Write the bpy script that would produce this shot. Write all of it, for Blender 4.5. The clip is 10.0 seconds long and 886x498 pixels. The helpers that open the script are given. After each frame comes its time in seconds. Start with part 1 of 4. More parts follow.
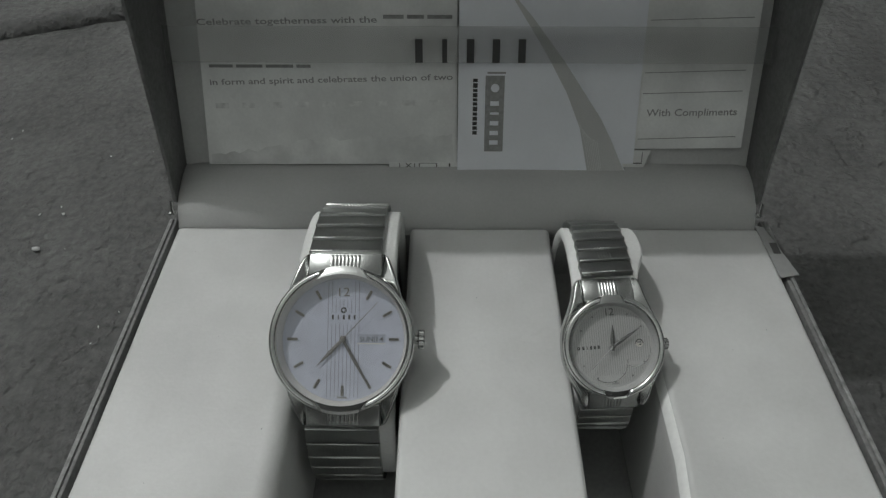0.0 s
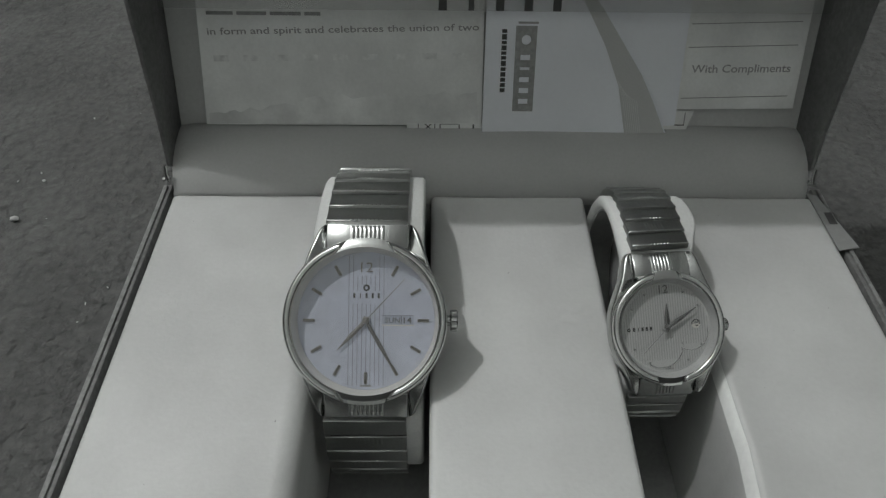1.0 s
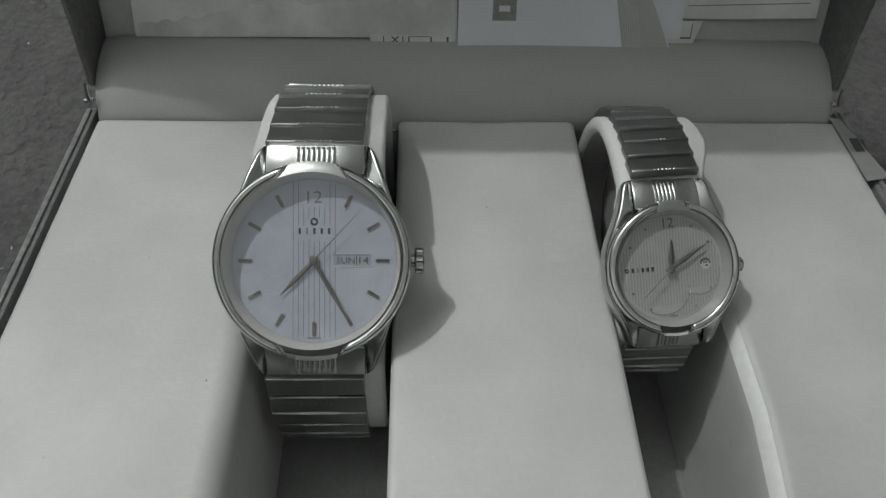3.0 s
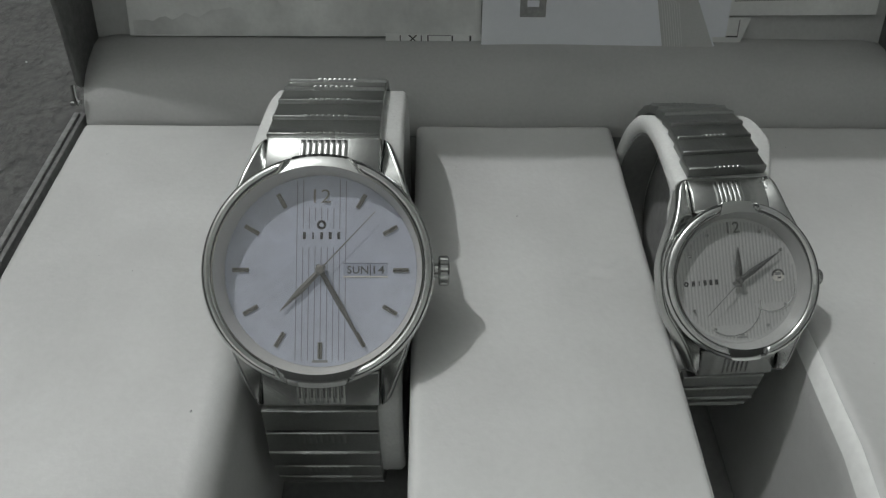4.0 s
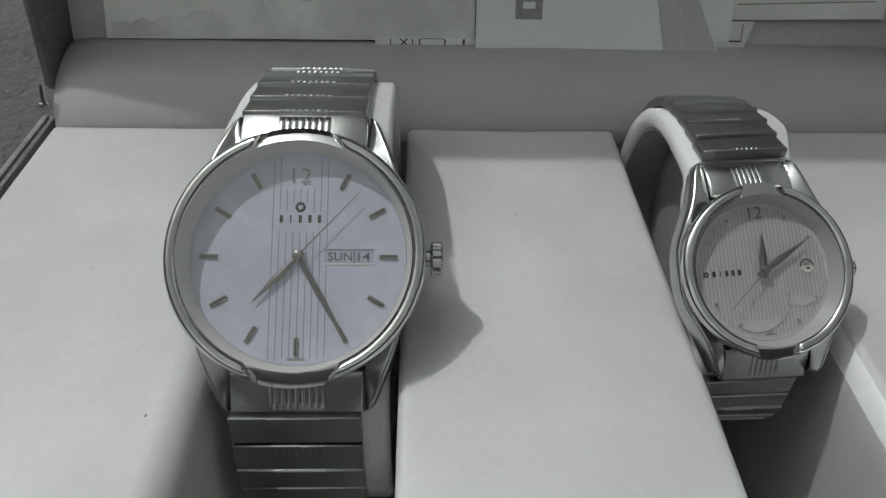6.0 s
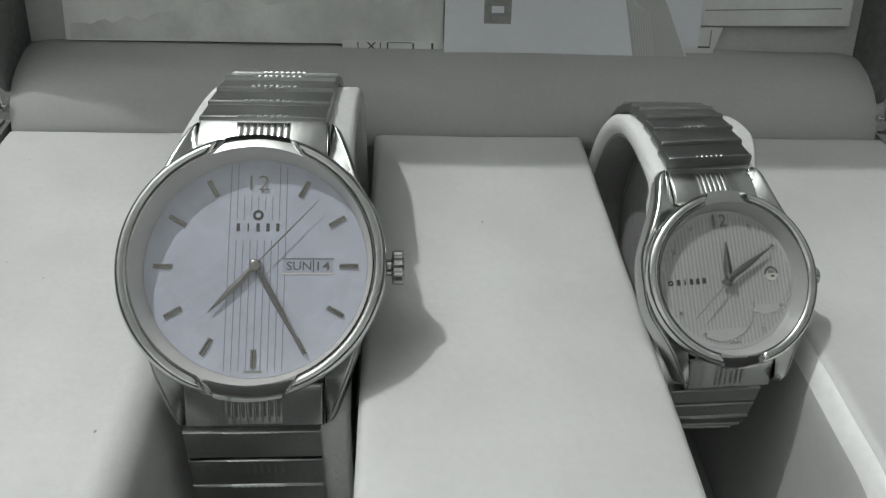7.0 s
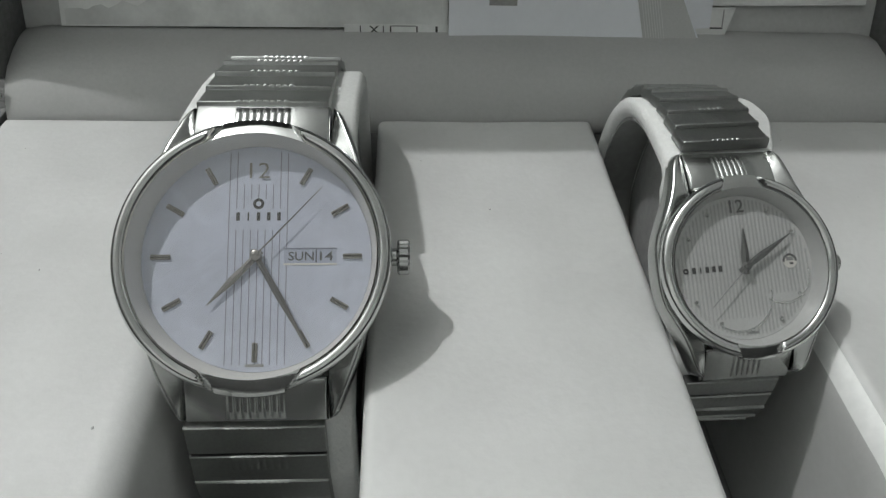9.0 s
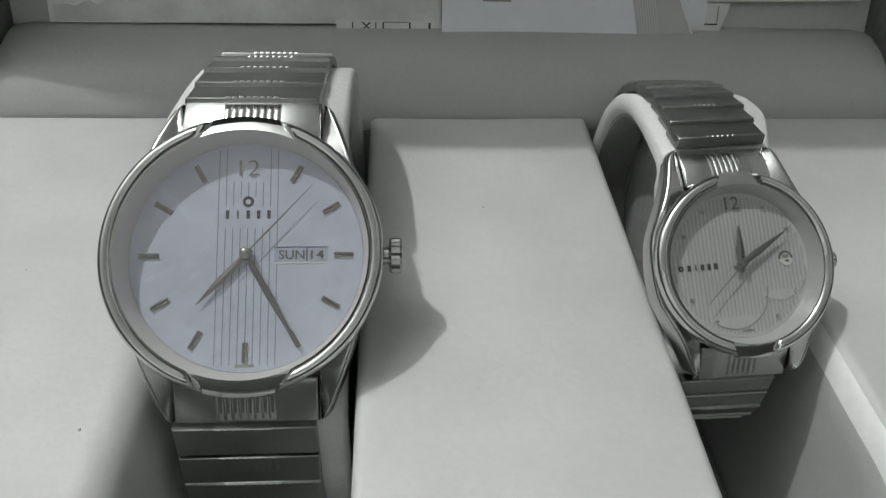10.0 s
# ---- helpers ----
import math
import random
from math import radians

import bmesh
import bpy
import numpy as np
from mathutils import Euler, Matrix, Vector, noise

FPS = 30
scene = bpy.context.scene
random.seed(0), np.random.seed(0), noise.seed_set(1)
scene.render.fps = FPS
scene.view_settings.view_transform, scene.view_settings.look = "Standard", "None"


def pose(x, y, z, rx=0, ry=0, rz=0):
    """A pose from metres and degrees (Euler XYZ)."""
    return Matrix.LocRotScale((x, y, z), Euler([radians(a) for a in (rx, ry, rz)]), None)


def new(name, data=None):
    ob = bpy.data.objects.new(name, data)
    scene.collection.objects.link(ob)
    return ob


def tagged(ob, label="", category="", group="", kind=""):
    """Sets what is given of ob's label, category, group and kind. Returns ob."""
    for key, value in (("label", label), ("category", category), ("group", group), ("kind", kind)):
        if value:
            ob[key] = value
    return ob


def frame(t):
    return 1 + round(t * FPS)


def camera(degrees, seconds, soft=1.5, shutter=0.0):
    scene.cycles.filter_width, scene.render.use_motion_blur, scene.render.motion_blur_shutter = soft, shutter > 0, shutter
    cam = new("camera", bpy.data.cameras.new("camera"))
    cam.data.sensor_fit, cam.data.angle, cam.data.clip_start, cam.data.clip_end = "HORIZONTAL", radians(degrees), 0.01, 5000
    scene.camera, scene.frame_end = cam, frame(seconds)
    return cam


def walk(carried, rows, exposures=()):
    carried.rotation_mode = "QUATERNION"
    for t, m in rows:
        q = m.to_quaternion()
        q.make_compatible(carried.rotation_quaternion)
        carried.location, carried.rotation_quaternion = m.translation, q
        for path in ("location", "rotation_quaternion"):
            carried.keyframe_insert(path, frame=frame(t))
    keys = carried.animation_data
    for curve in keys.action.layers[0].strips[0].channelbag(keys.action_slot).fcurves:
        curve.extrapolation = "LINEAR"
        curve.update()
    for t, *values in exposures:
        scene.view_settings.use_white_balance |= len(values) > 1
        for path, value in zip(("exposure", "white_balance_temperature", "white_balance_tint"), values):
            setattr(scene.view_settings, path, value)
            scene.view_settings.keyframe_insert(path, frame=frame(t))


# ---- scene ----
EXPOSURES = [(0.0, 0.02), (1.0, 0.0), (1.5, -0.12), (2.0, -0.07), (2.7, 0.02), (4.5, 0.11), (5.0, 0.31), (5.2, 0.33), (6.5, 0.38), (7.0, 0.52), (7.5, 0.54), (10.0, 0.47)]
cam = camera(64.94, 10.0, soft=1.3)
# seconds, eye in metres, turn, pitch and roll in degrees
PATH = [
    (0, 0.00042, 0.02412, 0.22939, 0.494, -44.289, -0.094),
    (0.3, -0.00842, 0.02945, 0.22356, -1.465, -44.165, 2.535),
    (0.5, -0.01343, 0.03438, 0.21651, -1.490, -45.210, 3.409),
    (0.8, -0.01458, 0.03865, 0.21322, -1.018, -46.068, 2.339),
    (1, -0.01148, 0.03915, 0.21440, -1.205, -46.700, 1.143),
    (1.2, -0.00681, 0.03342, 0.22026, -1.175, -47.231, -0.957),
    (1.4, -0.00391, 0.02795, 0.22244, -1.477, -49.712, -1.317),
    (1.5, -0.00232, 0.02786, 0.22278, -2.143, -50.824, -0.315),
    (1.7, -0.00397, 0.02898, 0.22695, -2.172, -50.385, 0.843),
    (2, -0.00201, 0.03545, 0.22452, -1.495, -49.660, 0.263),
    (2.2, -0.00230, 0.03903, 0.21741, -2.078, -49.244, 0.671),
    (2.5, -0.00251, 0.04448, 0.21013, -2.391, -50.034, 1.483),
    (2.7, -0.00431, 0.04844, 0.20279, -2.773, -50.596, 1.973),
    (3.8, -0.00746, 0.06162, 0.17228, -2.362, -48.545, 2.297),
    (4, -0.00873, 0.06177, 0.17136, -1.531, -46.847, 1.254),
    (4.5, -0.01005, 0.06125, 0.16206, -2.267, -43.767, 2.394),
    (5, -0.00802, 0.05855, 0.16073, -1.661, -41.038, 0.921),
    (5.2, -0.00830, 0.05982, 0.15644, -1.939, -41.368, 1.321),
    (6.5, -0.00855, 0.06195, 0.15334, -2.529, -41.303, 1.963),
    (7, -0.00561, 0.06347, 0.15306, -4.315, -41.114, 2.939),
    (7.5, -0.00495, 0.06456, 0.15197, -3.580, -41.803, 2.362),
    (8, -0.00578, 0.06522, 0.15154, -3.566, -41.939, 2.167),
    (8.5, -0.00561, 0.06589, 0.15093, -3.675, -42.061, 2.156),
    (9, -0.00579, 0.06611, 0.15068, -3.899, -42.039, 2.296),
    (9.5, -0.00544, 0.06688, 0.15018, -4.733, -42.121, 2.786),
    (10, -0.00531, 0.06700, 0.14984, -4.405, -42.168, 2.483),
]
walk(cam, [(t, pose(x, y, z, 90 + pitch, 0, turn) @ pose(0, 0, 0, 0, 0, roll)) for t, x, y, z, turn, pitch, roll in PATH], EXPOSURES)

# ---- light: one ceiling lamp behind and to the left of the box, and what the room throws back ----
world = bpy.data.worlds.new("world")
scene.world = world
world.use_nodes = True
world.node_tree.nodes["Background"].inputs["Color"].default_value = (0.5, 0.51, 0.5, 1)
world.node_tree.nodes["Background"].inputs["Strength"].default_value = 0.02
LAMP_AT = Vector((-0.90, 0.57, 1.95))
lamp_data = bpy.data.lights.new("room_lamp", "POINT")
lamp_data.shadow_soft_size, lamp_data.energy, lamp_data.color = 0.022, 50.0, (0.995, 1.0, 0.995)
lamp = new("room_lamp", lamp_data)
lamp.location = LAMP_AT

MM = 0.001
GROUND = 20.0


# ---- materials ----
def material(name, color, rough=0.6, metal=0.0, grain=0.0, grain_size=1.0, blotch=0.0, blotch_size=20.0, bump=0.0, bump_size=1.0, spec=0.5, vary=0.0):
    """grain and blotch: how far two noises of those sizes in millimetres change the colour; bump: relief in millimetres."""
    m = bpy.data.materials.new(name)
    m.use_nodes = True
    n, l = m.node_tree.nodes, m.node_tree.links
    b = n["Principled BSDF"]
    b.inputs["Roughness"].default_value, b.inputs["Metallic"].default_value = rough, metal
    b.inputs["Specular IOR Level"].default_value = spec
    b.inputs["Base Color"].default_value = (*color, 1)
    co = n.new("ShaderNodeTexCoord").outputs["Object"]
    last = None
    for size, amount in ((grain_size, grain), (blotch_size, blotch)):
        if not amount:
            continue
        t = n.new("ShaderNodeTexNoise")
        t.inputs["Scale"].default_value, t.inputs["Detail"].default_value = 1000 / size, 4
        l.new(co, t.inputs["Vector"])
        r = n.new("ShaderNodeMapRange")
        r.inputs["From Min"].default_value, r.inputs["From Max"].default_value = 0.3, 0.7
        r.inputs["To Min"].default_value, r.inputs["To Max"].default_value = 1 - amount, 1 + amount
        l.new(t.outputs["Fac"], r.inputs["Value"])
        if last is None:
            last = r.outputs["Result"]
        else:
            x = n.new("ShaderNodeMath")
            x.operation = "MULTIPLY"
            l.new(last, x.inputs[0]), l.new(r.outputs["Result"], x.inputs[1])
            last = x.outputs[0]
    if vary:
        o = n.new("ShaderNodeObjectInfo")
        r = n.new("ShaderNodeMapRange")
        r.inputs["To Min"].default_value, r.inputs["To Max"].default_value = 1 - vary, 1 + vary
        l.new(o.outputs["Random"], r.inputs["Value"])
        if last is None:
            last = r.outputs["Result"]
        else:
            x = n.new("ShaderNodeMath")
            x.operation = "MULTIPLY"
            l.new(last, x.inputs[0]), l.new(r.outputs["Result"], x.inputs[1])
            last = x.outputs[0]
    if last is not None:
        c = n.new("ShaderNodeVectorMath")
        c.operation = "SCALE"
        c.inputs[0].default_value = color
        l.new(last, c.inputs["Scale"])
        l.new(c.outputs[0], b.inputs["Base Color"])
    if bump:
        t = n.new("ShaderNodeTexNoise")
        t.inputs["Scale"].default_value, t.inputs["Detail"].default_value = 1000 / bump_size, 5
        l.new(co, t.inputs["Vector"])
        u = n.new("ShaderNodeBump")
        u.inputs["Strength"].default_value, u.inputs["Distance"].default_value = 1.0, bump * MM
        l.new(t.outputs["Fac"], u.inputs["Height"])
        l.new(u.outputs["Normal"], b.inputs["Normal"])
    return m


def glassy(name, tint=(1, 1, 1), ior=1.5, rough=0.0, body=0.0, body_color=(0.5, 0.5, 0.5)):
    """A thin clear sheet: it lets light through and mirrors by Fresnel; body: how much of it is milky."""
    m = bpy.data.materials.new(name)
    m.use_nodes = True
    n, l = m.node_tree.nodes, m.node_tree.links
    n.remove(n["Principled BSDF"])
    clear, gloss, mix, fr = n.new("ShaderNodeBsdfTransparent"), n.new("ShaderNodeBsdfGlossy"), n.new("ShaderNodeMixShader"), n.new("ShaderNodeFresnel")
    clear.inputs["Color"].default_value = (*tint, 1)
    gloss.inputs["Roughness"].default_value = rough
    fr.inputs["IOR"].default_value = ior
    l.new(fr.outputs[0], mix.inputs[0]), l.new(clear.outputs[0], mix.inputs[1]), l.new(gloss.outputs[0], mix.inputs[2])
    out = mix.outputs[0]
    if body:
        d, mix2 = n.new("ShaderNodeBsdfDiffuse"), n.new("ShaderNodeMixShader")
        d.inputs["Color"].default_value = (*body_color, 1)
        mix2.inputs[0].default_value = body
        l.new(out, mix2.inputs[1]), l.new(d.outputs[0], mix2.inputs[2])
        out = mix2.outputs[0]
    l.new(out, n["Material Output"].inputs["Surface"])
    return m


def grey(v, blue=0.0):
    """A grey with the slight green cast of the place; blue: how far it turns to blue."""
    return (v * (0.982 - 0.5 * blue), v * (1.0 - 0.25 * blue), v * (0.982 + blue))


def reflection_streaks(m, size, amount, width):
    """Thin pale streaks, painted for reflections in the crystal, where a warped noise crosses its middle value."""
    n, l = m.node_tree.nodes, m.node_tree.links
    b = n["Principled BSDF"]
    t = n.new("ShaderNodeTexNoise")
    t.inputs["Scale"].default_value, t.inputs["Detail"].default_value, t.inputs["Distortion"].default_value = 1000 / size, 2.0, 1.2
    l.new(n.new("ShaderNodeTexCoord").outputs["Object"], t.inputs["Vector"])
    d, a, r, c = n.new("ShaderNodeMath"), n.new("ShaderNodeMath"), n.new("ShaderNodeMapRange"), n.new("ShaderNodeVectorMath")
    d.operation, d.inputs[1].default_value = "SUBTRACT", 0.5
    a.operation = "ABSOLUTE"
    r.inputs["From Min"].default_value, r.inputs["From Max"].default_value = 0.0, width
    r.inputs["To Min"].default_value, r.inputs["To Max"].default_value = 1 + amount, 1.0
    c.operation = "SCALE"
    l.new(t.outputs["Fac"], d.inputs[0]), l.new(d.outputs[0], a.inputs[0]), l.new(a.outputs[0], r.inputs["Value"])
    l.new(b.inputs["Base Color"].links[0].from_socket, c.inputs[0]), l.new(r.outputs["Result"], c.inputs["Scale"])
    l.new(c.outputs[0], b.inputs["Base Color"])


def nubs(m, size, height, lo, hi):
    """Sparse lumps and dents over the fine relief of a material."""
    n, l = m.node_tree.nodes, m.node_tree.links
    b = n["Principled BSDF"]
    t, r, u = n.new("ShaderNodeTexNoise"), n.new("ShaderNodeMapRange"), n.new("ShaderNodeBump")
    t.inputs["Scale"].default_value, t.inputs["Detail"].default_value, t.inputs["Distortion"].default_value = 1000 / size, 3.0, 0.0
    r.interpolation_type = "SMOOTHSTEP"
    r.inputs["From Min"].default_value, r.inputs["From Max"].default_value = lo, hi
    u.inputs["Strength"].default_value, u.inputs["Distance"].default_value = 1.0, height * MM
    l.new(n.new("ShaderNodeTexCoord").outputs["Object"], t.inputs["Vector"])
    l.new(t.outputs["Fac"], r.inputs["Value"]), l.new(r.outputs["Result"], u.inputs["Height"])
    l.new(b.inputs["Normal"].links[0].from_socket, u.inputs["Normal"])
    l.new(u.outputs["Normal"], b.inputs["Normal"])


PAD = material("cream_suede_paper", grey(0.50), 0.57, grain=0.025, grain_size=1.4, blotch=0.15, blotch_size=46, bump=0.045, bump_size=1.0, spec=0.95)
# Paler than PAD: the lamp's highlight on the rounded edge, put into colour.
EDGE = material("pad_edge_highlight", grey(0.80), 0.5, grain=0.04, grain_size=1.5, blotch=0.05, blotch_size=20, spec=0.2)
CUFF = material("cream_velvet_foam", grey(0.68), 0.9, grain=0.04, grain_size=0.8, blotch=0.05, blotch_size=15, bump=0.10, bump_size=0.7, spec=0.15)
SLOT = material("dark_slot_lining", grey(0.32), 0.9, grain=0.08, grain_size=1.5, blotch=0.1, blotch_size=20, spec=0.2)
LEATHER = material("dark_grey_leatherette", grey(0.155), 0.5, grain=0.18, grain_size=1.6, blotch=0.15, blotch_size=18, bump=0.25, bump_size=1.3)
RIM = material("worn_leatherette_edge", grey(0.20), 0.55, grain=0.3, grain_size=2.0, blotch=0.2, blotch_size=9, bump=0.25, bump_size=1.6)
LINING = material("grey_lid_lining", grey(0.55), 0.8, grain=0.04, grain_size=1.0, blotch=0.05, blotch_size=40, bump=0.05, bump_size=0.9, spec=0.25)
FLAP = material("satin_lining_flap", grey(0.46), 0.55, grain=0.03, grain_size=0.9, blotch=0.04, blotch_size=30, bump=0.05, bump_size=0.8, spec=0.3)
PAPER = material("white_paper", grey(0.80), 0.7, grain=0.03, grain_size=1.0, blotch=0.17, blotch_size=30, bump=0.02, bump_size=2.0, spec=0.3)
GREYPAPER = material("greyer_paper", grey(0.74), 0.7, grain=0.03, grain_size=1.0, blotch=0.2, blotch_size=14, bump=0.02, bump_size=2.0, spec=0.3)
CARD = material("coated_white_card", grey(0.86, 0.05), 0.42, grain=0.01, grain_size=1.0, blotch=0.04, blotch_size=30, spec=0.5)
SWOOSH = material("grey_printed_swoosh", grey(0.54), 0.45, grain=0.04, grain_size=0.5, blotch=0.05, blotch_size=20)
PALEPRINT = material("pale_swoosh_print", grey(0.66), 0.45, grain=0.04, grain_size=0.5)
INK = material("dark_print", grey(0.06), 0.6, grain=0.1, grain_size=0.7)
FAINT = material("faint_print", grey(0.78), 0.7, grain=0.15, grain_size=2.0)
MIDINK = material("grey_print", grey(0.32), 0.6, grain=0.15, grain_size=1.0)
DAYINK = material("dark_grey_print", grey(0.13), 0.6, grain=0.15, grain_size=1.0)
LIGHTINK = material("pale_grey_print", grey(0.36), 0.6, grain=0.15, grain_size=1.0)
TABFOIL = material("silver_foil_tab", grey(0.30), 0.45, metal=0.3, grain=0.05, grain_size=2.0)
STEEL = material("polished_steel", (0.62, 0.63, 0.62), 0.07, metal=1.0, grain=0.04, grain_size=2.0, bump=0.030, bump_size=3.0)
LINKSTEEL = material("brushed_link_steel", (0.34, 0.35, 0.34), 0.35, metal=1.0, grain=0.06, grain_size=0.6, blotch=0.05, blotch_size=6, bump=0.010, bump_size=0.6, vary=0.08)
ENDSTEEL = material("satin_end_link_steel", (0.44, 0.45, 0.44), 0.22, metal=1.0, grain=0.05, grain_size=0.8, bump=0.006, bump_size=0.8)
GILT = material("dull_gilt_metal", (0.27, 0.262, 0.24), 0.28, metal=0.9, grain=0.05, grain_size=0.4)
DIAL = material("pearl_white_dial", (0.59, 0.63, 0.73), 0.32, grain=0.03, grain_size=1.2, blotch=0.08, blotch_size=7)
# Painted reflection streaks over the pearl dial.
reflection_streaks(DIAL, 15.0, 0.06, 0.03)
WINDOW = material("pale_window_card", (0.46, 0.50, 0.60), 0.5, grain=0.03, grain_size=0.6)
REHAUT = material("silvery_inner_ring", (0.76, 0.75, 0.70), 0.4, metal=0.0, grain=0.03, grain_size=0.8)
WREHAUT = material("steel_inner_ring", grey(0.68), 0.32, metal=0.25, grain=0.03, grain_size=0.8)
WDIAL = material("silver_ribbed_dial", grey(0.62), 0.35, metal=0.1, grain=0.03, grain_size=0.8)
RIB = material("silver_dial_rib", grey(0.48), 0.35, metal=0.1, grain=0.04, grain_size=0.5)
LINE = material("fine_grey_dial_line", (0.28, 0.30, 0.36), 0.5, grain=0.05, grain_size=0.5)
HANDSTEEL = material("dark_hand_metal", grey(0.20), 0.3, metal=0.8, grain=0.05, grain_size=0.5)
# The milky body of both crystals paints hazy glare over the dials.
CRYSTAL = glassy("crystal_glass", ior=1.52, body=0.08, body_color=(0.8, 0.8, 0.78))
CLEARCRYSTAL = glassy("clear_crystal_glass", ior=1.52, body=0.03, body_color=(0.8, 0.8, 0.78))
BANDPLASTIC = glassy("clear_plastic_band", ior=1.35, rough=0.25, body=0.13, body_color=(0.55, 0.56, 0.55))
GROUNDMAT = material("dark_rough_cloth", grey(0.098), 0.85, grain=0.18, grain_size=3.0, blotch=0.22, blotch_size=60, bump=1.6, bump_size=6.0, spec=0.25)
nubs(GROUNDMAT, 7.0, 1.3, 0.38, 0.72)
# Dark band low on the unseen walls, added for the steel to reflect.
DARKBAND = material("dark_reflected_band", grey(0.10), 0.7, grain=0.05, grain_size=30, blotch=0.1, blotch_size=300)
WALLPAINT = material("matt_wall_paint", grey(0.56), 0.9, grain=0.03, grain_size=30, blotch=0.05, blotch_size=400)
CEILING = material("white_ceiling_paint", grey(0.84), 0.9, grain=0.03, grain_size=30, blotch=0.05, blotch_size=400)
# Unseen south wall, paler than the others to bounce fill light into the lid.
FILLWALL = material("pale_fill_wall", grey(0.80), 0.9, grain=0.03, grain_size=30, blotch=0.06, blotch_size=400)
DUST = material("pale_dust", grey(0.45), 0.9, grain=0.05)


# ---- mesh helpers, in millimetres ----
def link_mesh(name, bm, mat, smooth=40):
    bmesh.ops.recalc_face_normals(bm, faces=bm.faces)
    bmesh.ops.scale(bm, vec=(MM, MM, MM), verts=bm.verts)
    me = bpy.data.meshes.new(name)
    bm.to_mesh(me)
    bm.free()
    for mt in (mat if isinstance(mat, (list, tuple)) else (mat,)):
        me.materials.append(mt)
    if smooth:
        me.shade_smooth()
        me.set_sharp_from_angle(angle=radians(smooth))
    return me


def mm_pose(x, y, z, rx=0, ry=0, rz=0):
    return pose(x * MM, y * MM, z * MM, rx, ry, rz)


def part(name, bm, mat, parent, label="", m=None, smooth=40):
    ob = new(name, bm if isinstance(bm, bpy.types.Mesh) else link_mesh(name, bm, mat, smooth))
    ob.parent = parent
    if m is not None:
        ob.matrix_local = m
    if label:
        ob["label"] = label
    return ob


def thing(name, x, y, z, label, category, group="", kind="", rot=(0, 0, 0)):
    ob = new(name)
    ob.empty_display_size = 0.01
    ob.matrix_world = mm_pose(x, y, z, *rot)
    return tagged(ob, label, category, group, kind)


def add_box(bm, x0, x1, y0, y1, z0, z1, bevel=0.0, seg=2):
    vs = bmesh.ops.create_cube(bm, size=1)["verts"]
    for v in vs:
        v.co = Vector(((x0 + x1) / 2 + v.co.x * (x1 - x0), (y0 + y1) / 2 + v.co.y * (y1 - y0), (z0 + z1) / 2 + v.co.z * (z1 - z0)))
    if bevel:
        es = list({e for v in vs for e in v.link_edges})
        bmesh.ops.bevel(bm, geom=es, offset=bevel, segments=seg, profile=0.5, affect="EDGES")
    return bm


def box(*a, **k):
    return add_box(bmesh.new(), *a, **k)


def lathe(profile, segs=96, closed=False, a0=0.0, a1=360.0):
    """Turns (radius, z) pairs round z; angles in degrees clockwise from local +y."""
    bm = bmesh.new()
    full = a1 - a0 >= 360
    n = segs if full else segs + 1
    rings = []
    for i in range(n):
        a = radians(a0 + (a1 - a0) * i / segs)
        rings.append([bm.verts.new((r * math.sin(a), r * math.cos(a), z)) for r, z in profile])
    k = len(profile)
    for i in range(segs):
        p, q = rings[i], rings[(i + 1) % n]
        for j in range(k if closed else k - 1):
            jj = (j + 1) % k
            bm.faces.new((p[j], p[jj], q[jj], q[j]))
    if closed and not full:
        bm.faces.new(rings[0]), bm.faces.new(rings[-1])
    bmesh.ops.remove_doubles(bm, verts=bm.verts, dist=1e-4)
    return bm


def prism(points, axis, lo, hi, bevel=0.0, seg=2):
    """A flat outline pushed along one axis from lo to hi; points are the two other coordinates, in order."""
    bm = bmesh.new()
    def at(p, h):
        return {"x": (h, p[0], p[1]), "y": (p[0], h, p[1]), "z": (p[0], p[1], h)}[axis]
    a, b = [bm.verts.new(at(p, lo)) for p in points], [bm.verts.new(at(p, hi)) for p in points]
    bm.faces.new(a), bm.faces.new(b)
    for i in range(len(points)):
        j = (i + 1) % len(points)
        bm.faces.new((a[i], a[j], b[j], b[i]))
    bmesh.ops.recalc_face_normals(bm, faces=bm.faces)
    if bevel:
        bmesh.ops.bevel(bm, geom=list(bm.edges), offset=bevel, segments=seg, profile=0.5, affect="EDGES")
    return bm


def tube(points, radius, sides=10):
    bm = bmesh.new()
    rings = []
    for i, p in enumerate(points):
        t = (Vector(points[min(i + 1, len(points) - 1)]) - Vector(points[max(i - 1, 0)])).normalized()
        s = t.cross(Vector((0, 0, 1))).normalized()
        u = s.cross(t)
        rings.append([bm.verts.new(Vector(p) + radius * (math.cos(a) * s + math.sin(a) * u)) for a in (2 * math.pi * k / sides for k in range(sides))])
    for p, q in zip(rings, rings[1:]):
        for k in range(sides):
            bm.faces.new((p[k], p[(k + 1) % sides], q[(k + 1) % sides], q[k]))
    bm.faces.new(rings[0]), bm.faces.new(rings[-1])
    return bm


